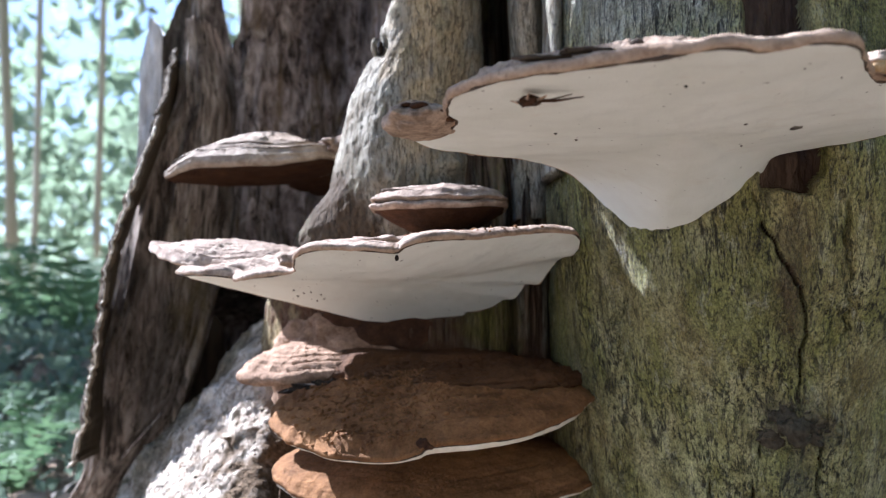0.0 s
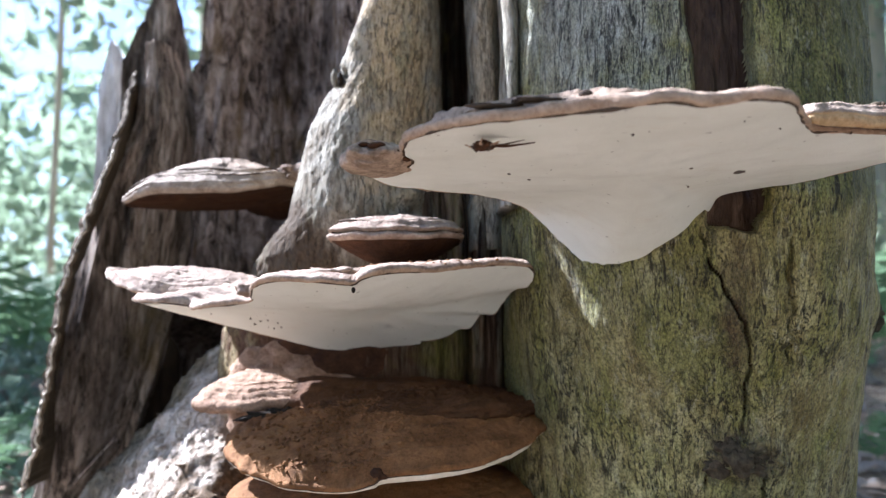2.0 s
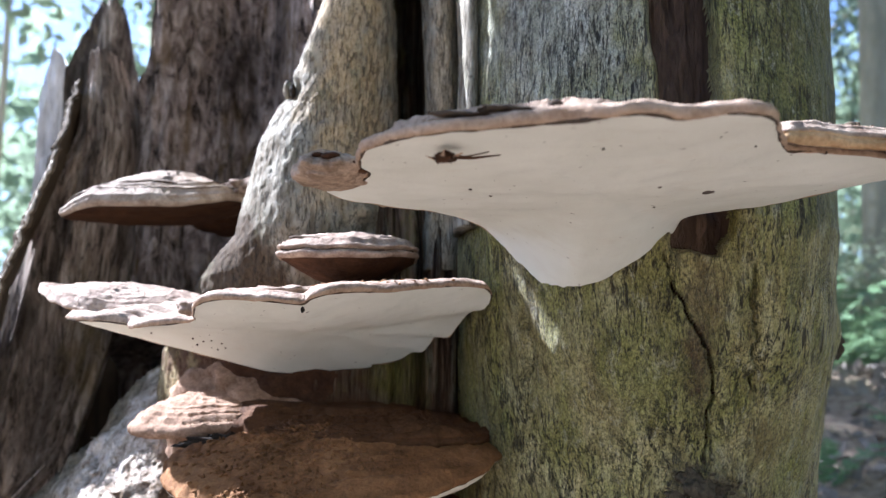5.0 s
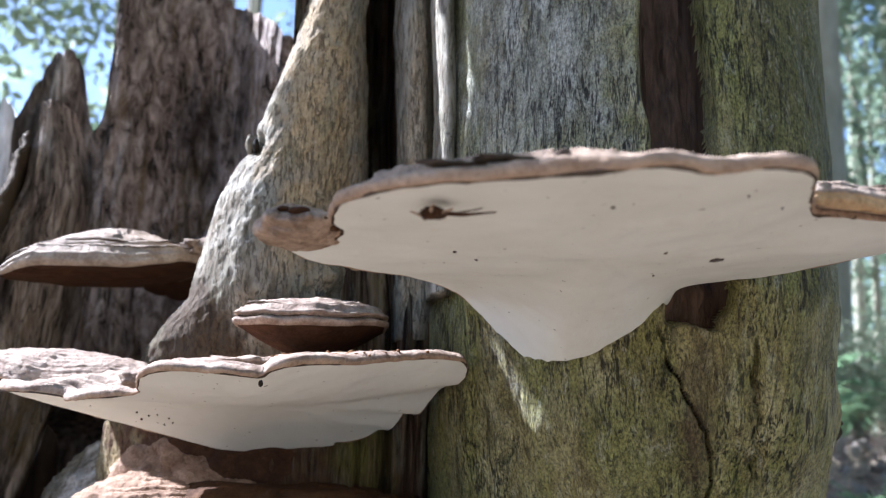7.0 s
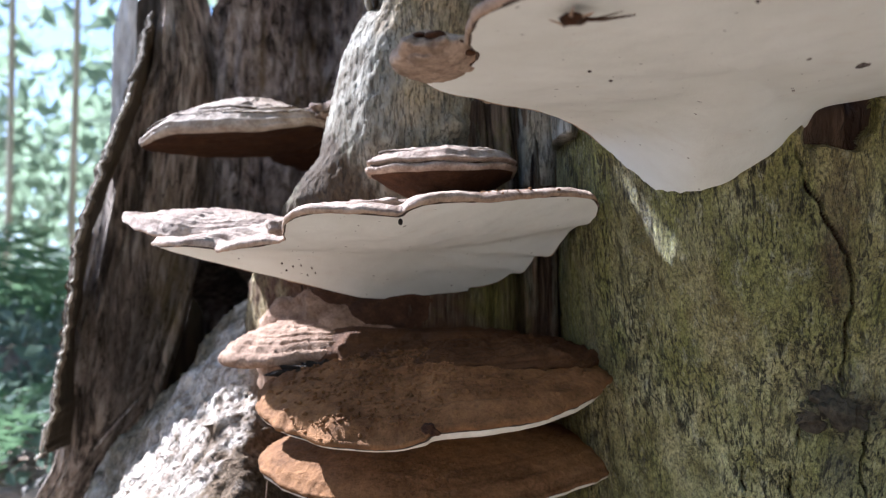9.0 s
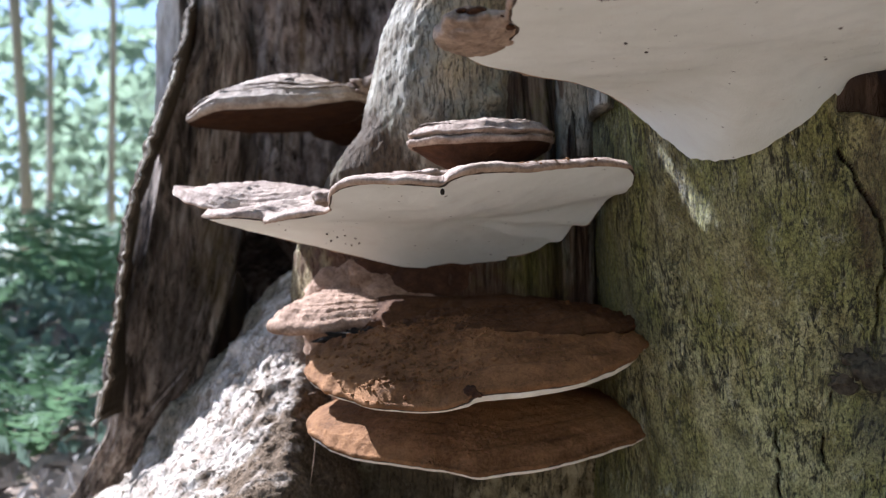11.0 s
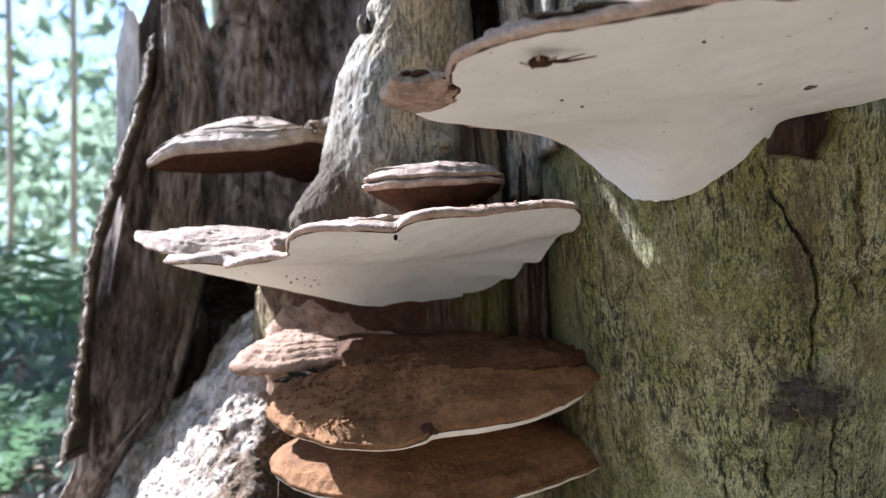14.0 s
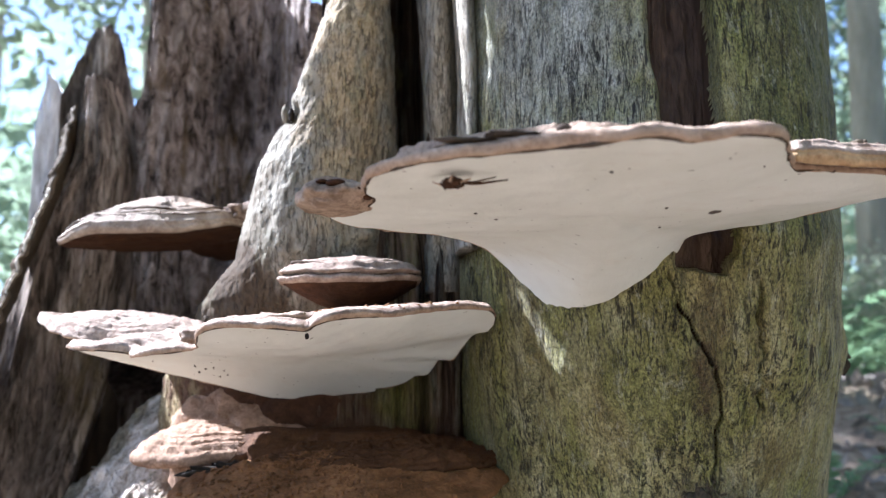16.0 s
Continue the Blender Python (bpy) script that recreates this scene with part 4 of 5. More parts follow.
def margin_line(outline, centre, seed, wave=0.002, n=260, lift=0.0, thick=0.0007, run=(0.0, 1.0)):
    """The thin dark line where the crust meets the pore surface."""
    o = spline(outline, n)
    edge = o[:, :3].copy()
    away = edge - np.array(centre)
    away[:, 2] = 0
    away /= np.linalg.norm(away, axis=1)[:, None] + 1e-9
    edge += away * (wave * grain(edge, 55, seed, 3) + 0.0002)[:, None]
    edge[:, 2] += 0.4 * wave * grain(edge, 40, seed + 1, 2) + lift
    edge = edge[int(run[0] * n): int(run[1] * n)]
    return tube("margin_line", edge, thick * np.clip(1 + 0.7 * grain(edge, 160, seed + 7, 2), 0.25, 2), 6)


def growth_line(cap, n, row, thick, seed):
    """A thin dark split that follows one ring of the crust."""
    co = np.array([tuple(v.co) for v in cap.vertices]).reshape(-1, n, 3)[row]
    co = co[: int(0.62 * n)] + [0, 0, 0.0002]
    return tube("growth_line", co, thick * np.clip(0.7 + 1.1 * grain(co, 70, seed, 2), 0.05, 1.8), 6)


def crumbs_on(me, x_span, y_span, count, size, seed):
    """Small crumbs lying on the top of a mesh."""
    tree_of = BVHTree.FromPolygons([v.co.copy() for v in me.vertices], [list(p.vertices) for p in me.polygons])
    rng = np.random.default_rng(seed)
    bits = []
    for i in range(count):
        x = rng.normal(0.5 * sum(x_span), 0.25 * (x_span[1] - x_span[0]))
        hit = tree_of.ray_cast(Vector((x, rng.uniform(*y_span), 2.0)), Vector((0, 0, -1)))[0]
        if hit is not None:
            s = size * rng.uniform(0.4, 1.3, 3)
            bits.append(lump("crumb", (hit.x, hit.y, hit.z + 0.2 * s[2]), s * [1, 1, 0.7], seed + i, 0.4, (6, 8), 0.8 / size))
    return joined("crumbs", bits)


def bracket(label, outline, centre, rim, peak, seed, cap_mat, pore_mat, pore_label="", cap_label="", line=None, crumbs=None, splits=(), **kw):
    base = Vector((centre[0], centre[1], centre[2]))
    ob = thing("bracket_fungus", base, label, "bracket fungus", "bracket fungi on the trunk")
    under, cap = bracket_meshes(outline, centre, rim, peak, seed, **kw)
    if line is not None:
        part("margin_line", shifted(margin_line(outline, centre, seed, kw.get("wave", 0.002), kw.get("n", 260), thick=line[0], run=line[1:], lift=0.0004), base), MARGIN, ob, "thin dark line along the margin")
    if crumbs is not None:
        tagged(part("spore_debris", shifted(joined("spore_debris", [crumbs_on(cap, *c) for c in crumbs]), base), CAP_DUST, ob, "loose crumbs of spore crust"), kind="stuff")
    for row, thick in splits:
        part("growth_line", shifted(growth_line(cap, kw.get("n", 260), row, thick, seed + row), base), MARGIN, ob, "thin dark split along a growth ring")
    part("pore_surface", shifted(under, base), pore_mat, ob, pore_label)
    part("cap", shifted(cap, base), cap_mat, ob, cap_label)
    return ob


def lump(name, centre, size, seed, rough=0.35, n=(40, 64), scale=40.0, flat=1.0):
    """A knobbly rounded body."""
    th = np.linspace(0.02, np.pi - 0.02, n[0])[:, None]
    ph = np.linspace(0, 2 * np.pi, n[1], endpoint=False)[None]
    p = np.stack([np.sin(th) * np.cos(ph), np.sin(th) * np.sin(ph), np.cos(th) + 0 * ph], -1)
    p = np.sign(p) * np.abs(p) ** flat
    body = np.array(centre) + p * np.array(size)
    k = 1 + rough * grain(body, scale, seed, 3)
    return sheet(name, np.array(centre) + p * np.array(size) * k[..., None], closed=True, caps=True)


def build_fungi():
    # the large bracket that overhangs the others
    big = bracket("large shelf-like bracket fungus with a broad creamy underside and tan rim",
        [(0.062, 0.160, 0.547, 0.5), (0.043, 0.128, 0.5437, 0.4), (0.027, 0.114, 0.5462, 0.3), (0.033, 0.102, 0.5468, 0.3), (0.0465, 0.090, 0.5465, 0.5), (0.0505, 0.070, 0.5465, 0.8), (0.047, 0.045, 0.546, 0.9), (0.052, 0.014, 0.545, 1.0), (0.074, -0.013, 0.545, 1.0), (0.12, -0.032, 0.545, 1.1), (0.137, -0.043, 0.5448, 1.0), (0.153, -0.0455, 0.5462, 1.0), (0.167, -0.046, 0.5444, 1.1), (0.181, -0.046, 0.5462, 1.0), (0.199, -0.046, 0.5452, 0.9),
         (0.232, 0.018, 0.55, 0.9), (0.252, 0.024, 0.5505, 0.6), (0.32, 0.049, 0.5525, 0.6), (0.335, 0.075, 0.5545, 0.6), (0.322, 0.105, 0.557, 0.8), (0.292, 0.175, 0.556, 0.8), (0.268, 0.2, 0.555, 0.8), (0.244, 0.202, 0.551, 0.8),
         (0.241, 0.214, 0.539, 0.8), (0.227, 0.228, 0.518, 0.9), (0.204, 0.24, 0.5055, 1.0), (0.182, 0.245, 0.503, 1.0), (0.16, 0.258, 0.5115, 1.0), (0.13, 0.285, 0.552, 0.9), (0.108, 0.24, 0.554, 0.8), (0.088, 0.198, 0.551, 0.8)],
        (0.165, 0.085, 0.543), 0.0056, 0.560, 101, [CAP_GREY, CAP_TAN], PORE, "creamy white pore surface with a few dark specks", "tan crust with a grey ridged top", line=(0.0007, 0.14, 0.52), wave=0.0012, lean=2.0, n=420, out_round=0.45, rough=0.55, band=6)
    base = Vector(big.location)
    lobe = part("broken_lobe", shifted(lump("broken_lobe", (0.0330, 0.086, 0.5512), (0.0205, 0.030, 0.0074), 111, 0.2, (80, 120), 95), base), CAP_GREY, big, "pinkish brown broken lobe with pits")
    # Dark lumps on the lobe, coloured for the shade in its pits.
    for i, (x, y, z, w) in enumerate(((0.026, 0.0625, 0.5540, 0.003), (0.0325, 0.0595, 0.5530, 0.0035), (0.0435, 0.0630, 0.5505, 0.0028), (0.0475, 0.0690, 0.5480, 0.0026))):
        part("pitted_gap", shifted(lump("pitted_gap", (x, y, z), (w, 0.003, 0.0012), 113 + 10 * i, 0.5, (16, 30), 160), base), UNDER_BROWN, lobe, "dark pitted gap" if i == 0 else "")
    crust = bracket_meshes([(0.056, 0.09, 0.554, 1.0), (0.056, 0.05, 0.5525, 0.9), (0.064, 0.018, 0.5505, 0.8), (0.080, -0.004, 0.5503, 1.0), (0.1, -0.012, 0.5503, 1.1), (0.12, -0.020, 0.5503, 0.8), (0.138, -0.026, 0.5503, 0.5), (0.152, -0.018, 0.551, 0.5), (0.15, 0.02, 0.554, 0.8), (0.12, 0.08, 0.557, 1.0), (0.08, 0.1, 0.556, 1.0)],
        (0.105, 0.03, 0.555), 0.004, 0.561, 118, rough=1.0, groove=0.001, wave=0.003, crease=1.6)
    part("upper_crust", shifted(joined("upper_crust", crust), base), CAP_GREY, big, "grey-brown ridged upper crust")
    # Lumps laid on the crust; their dark colour is the crevices' shade.
    for i, (x, y, z, size) in enumerate(((0.088, -0.0155, 0.5530, (0.011, 0.004, 0.0014)), (0.107, -0.0215, 0.5537, (0.012, 0.004, 0.0012)), (0.1245, -0.0245, 0.5545, (0.0028, 0.003, 0.0016)))):
        part("crevice", shifted(lump("crevice", (x, y, z), size, 121 + i, 0.6, (20, 40), 190), base), MARGIN, big, "dark crevice in the crust")
    gold = bracket_meshes([(0.228, 0.012, 0.5515, 0.7), (0.238, 0.013, 0.5508, 0.9), (0.262, 0.019, 0.5513, 1.0), (0.300, 0.030, 0.5523, 1.0), (0.332, 0.054, 0.5538, 0.9), (0.337, 0.085, 0.556, 0.8), (0.315, 0.115, 0.560, 0.8), (0.275, 0.12, 0.560, 0.8), (0.240, 0.095, 0.558, 0.8), (0.226, 0.05, 0.555, 0.8)],
        (0.275, 0.07, 0.558), 0.0085, 0.570, 115, rough=0.6, groove=0.0022, crease=0.5, wave=0.001, band=6)
    side = joined("side_lobe", gold)
    bits = crumbs_on(side, (0.24, 0.335), (0.03, 0.085), 110, 0.0026, 5700)
    part("side_lobe", shifted(side, base), [CAP_PALE, CAP_GOLD], big, "golden-brown layered side lobe")
    tagged(part("soil_debris", shifted(bits, base), BARK_PLATE, big, "dark soil crumbs and bark bits"), kind="stuff")
    pore = next(ob for ob in big.children if ob.name.startswith("pore_surface")).data
    pore_of = BVHTree.FromPolygons([v.co + base for v in pore.vertices], [list(p.vertices) for p in pore.polygons])
    for i, (x, y, w) in enumerate(((0.221, 0.088, 0.0024), (0.192, 0.072, 0.0009), (0.112, 0.103, 0.0009), (0.212, 0.001, 0.0004), (0.148, 0.0, 0.0005), (0.205, 0.13, 0.0006), (0.19, -0.02, 0.0004), (0.1, 0.085, 0.0008))):
        z = pore_of.ray_cast(Vector((x, y, 0.3)), Vector((0, 0, 1)))[0].z
        pit = lump("pit", (x, y, z), (w * 1.2, w * 1.9, 0.0005), 500 + i, 0.5, (8, 14), 500)
        part("pit", shifted(pit, base), DARK_WOOD, big, "dark pit" if i == 0 else "")
    # Stalks and a small lump stand in for a spider under the bracket.
    scrap = thing("dry_plant_scrap", (0.088, 0.006, 0.541), "tangle of thin dry stalks beneath the bracket, in place of a spider", "plant debris")
    rng = np.random.default_rng(61)
    heart = np.array((0.0845, 0.004, 0.5405))
    lines = [(heart, heart + (0.010, 0.001, 0.0), heart + (0.022, 0.002, 0.0018)), (heart + (0.002, 0, 0), heart + (0.008, 0.003, 0.001), heart + (0.017, 0.0, 0.0025))]
    for i in range(10):
        a = math.radians(150 + 240 * i / 9 + rng.uniform(-14, 14))
        reach = rng.uniform(0.005, 0.0105)
        knee = heart + (0.55 * reach * math.cos(a), 0.55 * reach * math.sin(a) * 1.3, rng.uniform(-0.003, 0.0004))
        lines.append((heart + rng.normal(0, 0.0008, 3), knee, knee + (0.5 * reach * math.cos(a + 0.6), 0.6 * reach * math.sin(a + 0.6), rng.uniform(-0.0008, 0.0018))))
    for i, line in enumerate(lines):
        stalk = tube("stalk", [tuple(p) for p in line], [0.0007, 0.00055, 0.00025], 6, 0.4, i)
        part("stalk", shifted(stalk, Vector(scrap.location)), (UNDER_BROWN, MARGIN, CAP_TAN)[i % 3], scrap)
    part("withered_bud", shifted(lump("withered_bud", tuple(heart), (0.0036, 0.0046, 0.0026), 62, 0.7, (18, 26), 330), Vector(scrap.location)), UNDER_BROWN, scrap)
    # the middle bracket
    mid = bracket("wide lobed bracket fungus with white underside and pale rim",
        [(-0.180, 0.345, 0.4905, 0.4), (-0.170, 0.326, 0.488, 0.8), (-0.149, 0.312, 0.487, 0.9), (-0.127, 0.308, 0.4845, 0.8), (-0.121, 0.300, 0.4825, 0.6), (-0.108, 0.289, 0.4825, 0.9), (-0.088, 0.279, 0.4835, 1.0), (-0.0705, 0.270, 0.4865, 0.6),
         (-0.0665, 0.245, 0.4885, 0.6), (-0.0605, 0.222, 0.4925, 0.9), (-0.045, 0.207, 0.4955, 1.0), (-0.02, 0.201, 0.4948, 0.9), (0.0, 0.201, 0.4932, 0.8), (0.0075, 0.204, 0.4932, 0.6), (0.013, 0.201, 0.4965, 0.9), (0.023, 0.199, 0.4992, 1.0),
         (0.040, 0.208, 0.5015, 1.0), (0.060, 0.222, 0.5035, 0.9), (0.081, 0.238, 0.507, 0.9), (0.104, 0.256, 0.5105, 0.8), (0.1225, 0.272, 0.5115, 0.7), (0.130, 0.288, 0.509, 0.5), (0.131, 0.300, 0.503, 0.5), (0.127, 0.310, 0.4992, 0.5), (0.122, 0.318, 0.4992, 0.5), (0.117, 0.328, 0.4965, 0.5), (0.112, 0.338, 0.490, 0.5),
         (0.105, 0.345, 0.4815, 0.5), (0.101, 0.348, 0.4797, 0.5), (0.0945, 0.351, 0.4812, 0.5), (0.090, 0.358, 0.4745, 0.5), (0.084, 0.362, 0.4687, 0.5), (0.077, 0.366, 0.4682, 0.5), (0.068, 0.372, 0.4628, 0.5), (0.055, 0.376, 0.460, 0.5), (0.046, 0.379, 0.459, 0.5), (0.043, 0.381, 0.4565, 0.5), (0.02, 0.384, 0.4545, 0.6), (-0.03, 0.384, 0.452, 0.6), (-0.08, 0.372, 0.464, 0.6), (-0.155, 0.360, 0.4825, 0.6)],
        (0.0, 0.300, 0.4805), 0.0052, 0.512, 131, [CAP_PALE, CAP_TAN], PORE, "white pore surface, grey towards the trunk", "pale pinkish grey crust", crumbs=[((-0.02, 0.11), (0.22, 0.31), 170, 0.0013, 6700)], line=(0.0005, 0.0, 0.66), wave=0.0013, n=520, lean=1.5, rough=0.6, band=4)
    base = Vector(mid.location)
    rear = bracket_meshes([(-0.222, 0.395, 0.5165, 0.3), (-0.206, 0.368, 0.508, 0.5), (-0.182, 0.348, 0.4975, 0.8), (-0.150, 0.338, 0.491, 0.9), (-0.11, 0.330, 0.4895, 0.8), (-0.075, 0.335, 0.491, 0.8), (-0.07, 0.365, 0.498, 0.8), (-0.10, 0.380, 0.503, 0.8), (-0.15, 0.391, 0.509, 0.6), (-0.195, 0.400, 0.5145, 0.4)],
        (-0.140, 0.366, 0.499), 0.0052, 0.521, 141, wave=0.002, rough=0.75, groove=0.0006, rise=0.55, band=3)
    part("rear_lobe", shifted(joined("rear_lobe", rear, (2, 0)), base), [CAP_PALE, CAP_TAN, PORE], mid, "rough knobbly pinkish upper lobe")
    for i, (x, y, z, size) in enumerate(((-0.062, 0.262, 0.4945, (0.016, 0.014, 0.006)), (-0.088, 0.318, 0.4955, (0.011, 0.012, 0.006)), (-0.012, 0.232, 0.5035, (0.024, 0.014, 0.0035)))):
        part("crust_knob", shifted(lump("crust_knob", (x, y, z), size, 146 + i, 0.45, (30, 50), 110), base), CAP_PALE, mid)
    part("resin_bead", shifted(lump("resin_bead", (0.0078, 0.2005, 0.4900), (0.0013, 0.0013, 0.0019), 149, 0.1, (14, 20), 200), base), BLACK_GAP_BEAD, mid, "dark bead hanging at the notch")
    for i, (x, y, z) in enumerate(((-0.088, 0.345, 0.4767), (-0.081, 0.350, 0.4746), (-0.087, 0.357, 0.4723), (-0.074, 0.344, 0.4752), (-0.067, 0.349, 0.4732), (-0.0655, 0.356, 0.4702), (-0.072, 0.361, 0.469), (-0.119, 0.3445, 0.4804))):
        speck = lump("speck", (x, y, z), (0.0006, 0.0011, 0.0006) if i % 3 else (0.0003, 0.0034, 0.0006), 540 + i, 0.5, (8, 12), 700)
        part("speck", shifted(speck, base), MARGIN, mid)
    # the small one that sits above it
    bracket("small thick bracket fungus with a split pale rim, brown beneath",
        [(-0.0205, 0.325, 0.5345, 1.0), (-0.012, 0.300, 0.534, 1.0), (0.012, 0.287, 0.533, 1.0), (0.040, 0.288, 0.533, 1.0), (0.062, 0.298, 0.535, 0.9), (0.076, 0.322, 0.5375, 0.8), (0.074, 0.360, 0.536, 0.8), (0.04, 0.39, 0.532, 0.8), (0.0, 0.38, 0.532, 0.9)],
        (0.028, 0.335, 0.514), 0.0105, 0.557, 151, CAP_PALE, UNDER_BROWN, "dark brown underside", "pale grey crust split along the rim", splits=((5, 0.0011), (17, 0.0008)), lean=1.5, n=300, rough=0.6, groove=0.0016, rise=0.6, crease=1.7)
    # upper bracket, deep in the split
    top = bracket("thick bracket fungus with pale ridged crust on the hollow trunk",
        [(-0.242, 0.492, 0.590, 0.5), (-0.228, 0.474, 0.592, 0.8), (-0.205, 0.464, 0.596, 1.0), (-0.170, 0.458, 0.5965, 1.05), (-0.135, 0.465, 0.5985, 1.0), (-0.108, 0.485, 0.605, 0.8), (-0.092, 0.520, 0.614, 0.6), (-0.09, 0.57, 0.616, 0.6), (-0.12, 0.62, 0.612, 0.8), (-0.17, 0.63, 0.606, 0.9), (-0.215, 0.59, 0.600, 0.8), (-0.240, 0.535, 0.594, 0.6)],
        (-0.160, 0.545, 0.601), 0.0125, 0.647, 161, CAP_CREAM, UNDER_BROWN, "brown shaded underside", "pale cream crust with growth ridges", splits=((12, 0.0008), (22, 0.0011), (30, 0.001)), lean=1.5, n=300, rough=0.6, groove=0.003, rise=0.8, crease=0.7)
    base = Vector(top.location)
    part("stub", shifted(lump("stub", (-0.088, 0.535, 0.631), (0.018, 0.02, 0.008), 166, 0.7, scale=70), base), CAP_PALE, top, "small grey stub")
    part("neck", shifted(lump("neck", (-0.13, 0.70, 0.627), (0.05, 0.13, 0.011), 167, 0.2), base), UNDER_BROWN, top)
    # the two dusted brackets low down
    low = bracket("cocoa-brown spore-dusted bracket fungus with a thin white margin",
        [(-0.094, 0.305, 0.380, 0.9, 0.001), (-0.086, 0.280, 0.372, 0.8, 0.001), (-0.060, 0.255, 0.364, 0.8, 0.001), (-0.030, 0.240, 0.3595, 0.8, 0.001), (0.0, 0.232, 0.3590, 0.7, 0.001), (0.018, 0.232, 0.3630, 0.6, 0.002), (0.027, 0.234, 0.3675, 0.8, 0.0036), (0.060, 0.236, 0.3695, 0.9, 0.0034),
         (0.090, 0.250, 0.3745, 0.9, 0.0026), (0.115, 0.272, 0.381, 0.9, 0.003), (0.136, 0.305, 0.390, 0.9, 0.001), (0.138, 0.345, 0.395, 0.9, 0), (0.12, 0.40, 0.398, 0.9, 0), (0.04, 0.44, 0.395, 0.9, 0), (-0.06, 0.42, 0.39, 0.9, 0), (-0.095, 0.36, 0.385, 0.9, 0)],
        (0.010, 0.345, 0.388), 0.006, 0.417, 171, CAP_DUST, PORE_CREAM, "narrow white pore margin", "thick layer of cocoa-brown spores on the crust", line=(0.0006, 0.0, 0.7), crumbs=[((-0.07, 0.05), (0.235, 0.33), 460, 0.0018, 1700), ((-0.05, 0.13), (0.24, 0.35), 160, 0.0017, 2700)], n=360, rough=0.8, groove=0.0009, lean=1.2, rise=0.52)
    base = Vector(low.location)
    lobe = bracket_meshes([(-0.139, 0.405, 0.405, 0.9), (-0.134, 0.378, 0.402, 1.0), (-0.117, 0.360, 0.4005, 1.0), (-0.093, 0.352, 0.403, 0.95), (-0.069, 0.353, 0.406, 0.85), (-0.045, 0.358, 0.408, 0.7), (-0.03, 0.38, 0.41, 0.6), (-0.04, 0.42, 0.412, 0.6), (-0.08, 0.44, 0.41, 0.8), (-0.122, 0.432, 0.407, 0.9)],
        (-0.080, 0.400, 0.405), 0.0105, 0.441, 181, rough=0.65, groove=0.0008, wave=0.003, rise=0.62)
    part("upper_lobe", shifted(joined("upper_lobe", lobe), base), CAP_LOBE, low, "small dusty lobe above a dark cleft")
    torn = lump("torn_margin", (0.0225, 0.2325, 0.3705), (0.0042, 0.0025, 0.0032), 187, 0.6, (24, 40), 300)
    part("torn_margin", shifted(torn, base), UNDER_BROWN, low, "dark torn notch in the margin")
    # This black lump fills the gap below the lobe as painted shade.
    part("cleft", shifted(lump("cleft", (-0.055, 0.345, 0.400), (0.032, 0.014, 0.0058), 186, 0.6, (30, 80), 170), base), BLACK_GAP_BEAD, low, "crumbly cleft, its shade painted black")
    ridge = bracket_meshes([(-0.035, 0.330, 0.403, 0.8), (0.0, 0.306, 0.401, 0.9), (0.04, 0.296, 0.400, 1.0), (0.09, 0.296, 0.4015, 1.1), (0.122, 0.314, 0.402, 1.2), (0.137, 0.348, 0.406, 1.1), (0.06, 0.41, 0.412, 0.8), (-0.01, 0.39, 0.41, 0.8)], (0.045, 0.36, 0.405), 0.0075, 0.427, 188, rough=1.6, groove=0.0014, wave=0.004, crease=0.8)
    # Rear step and spore drift carry the shade in this darker crust.
    part("upper_step", shifted(joined("upper_step", ridge), base), CAP_COCOA_SHADE, low, "rear growth step, darkened for shade")
    bracket("lowest cocoa-dusted bracket fungus with a thin pale rim",
        [(-0.106, 0.375, 0.334, 0.9, 0.0015), (-0.100, 0.345, 0.3275, 0.9, 0.0015), (-0.078, 0.318, 0.321, 0.8, 0.0015), (-0.050, 0.300, 0.3175, 0.7, 0.0016), (-0.010, 0.288, 0.3145, 0.6, 0.0016), (0.012, 0.283, 0.3115, 0.6, 0.0016), (0.024, 0.280, 0.3095, 0.6, 0.0016), (0.038, 0.283, 0.3105, 0.6, 0.0018), (0.070, 0.292, 0.3135, 0.6, 0.0018),
         (0.105, 0.308, 0.3195, 0.7, 0.0018), (0.135, 0.332, 0.3255, 0.7, 0.0016), (0.154, 0.362, 0.332, 0.7, 0.001), (0.152, 0.40, 0.338, 0.8, 0), (0.10, 0.45, 0.345, 0.8, 0), (-0.02, 0.45, 0.345, 0.8, 0), (-0.09, 0.42, 0.34, 0.9, 0)],
        (0.022, 0.375, 0.336), 0.006, 0.362, 191, CAP_DUST, PORE_CREAM, "pale pore margin", "smooth cocoa-brown spore layer", line=(0.0005, 0.0, 0.75), crumbs=[((0.005, 0.045), (0.285, 0.31), 60, 0.0016, 3700)], n=340, rough=0.5, groove=0.0006, lean=1.2, rise=0.5)
    part("spore_drift", shifted(lump("spore_drift", (0.02, 0.385, 0.408), (0.105, 0.05, 0.022), 204, 0.22, (60, 140), 34), base), CAP_COCOA_SHADE, low, "drift of brown spores against the trunk, darkened for shade")
    # Shade under the middle bracket is given by this darker brown.
    part("knob", shifted(lump("knob", (-0.015, 0.452, 0.442), (0.098, 0.068, 0.060), 201, 0.1, (120, 200), 38), base), UNDER_BROWN, low, "knob of fungus with deep shade put into its brown")
    neck = lump("neck", (-0.055, 0.446, 0.384), (0.083, 0.080, 0.090), 202, 0.06, (120, 160), 60)
    for v in neck.vertices:
        v.co.x -= 0.3 * (v.co.z - 0.44)
    part("neck", shifted(neck, base), CAP_LOBE, low, "dusty neck between the brackets")

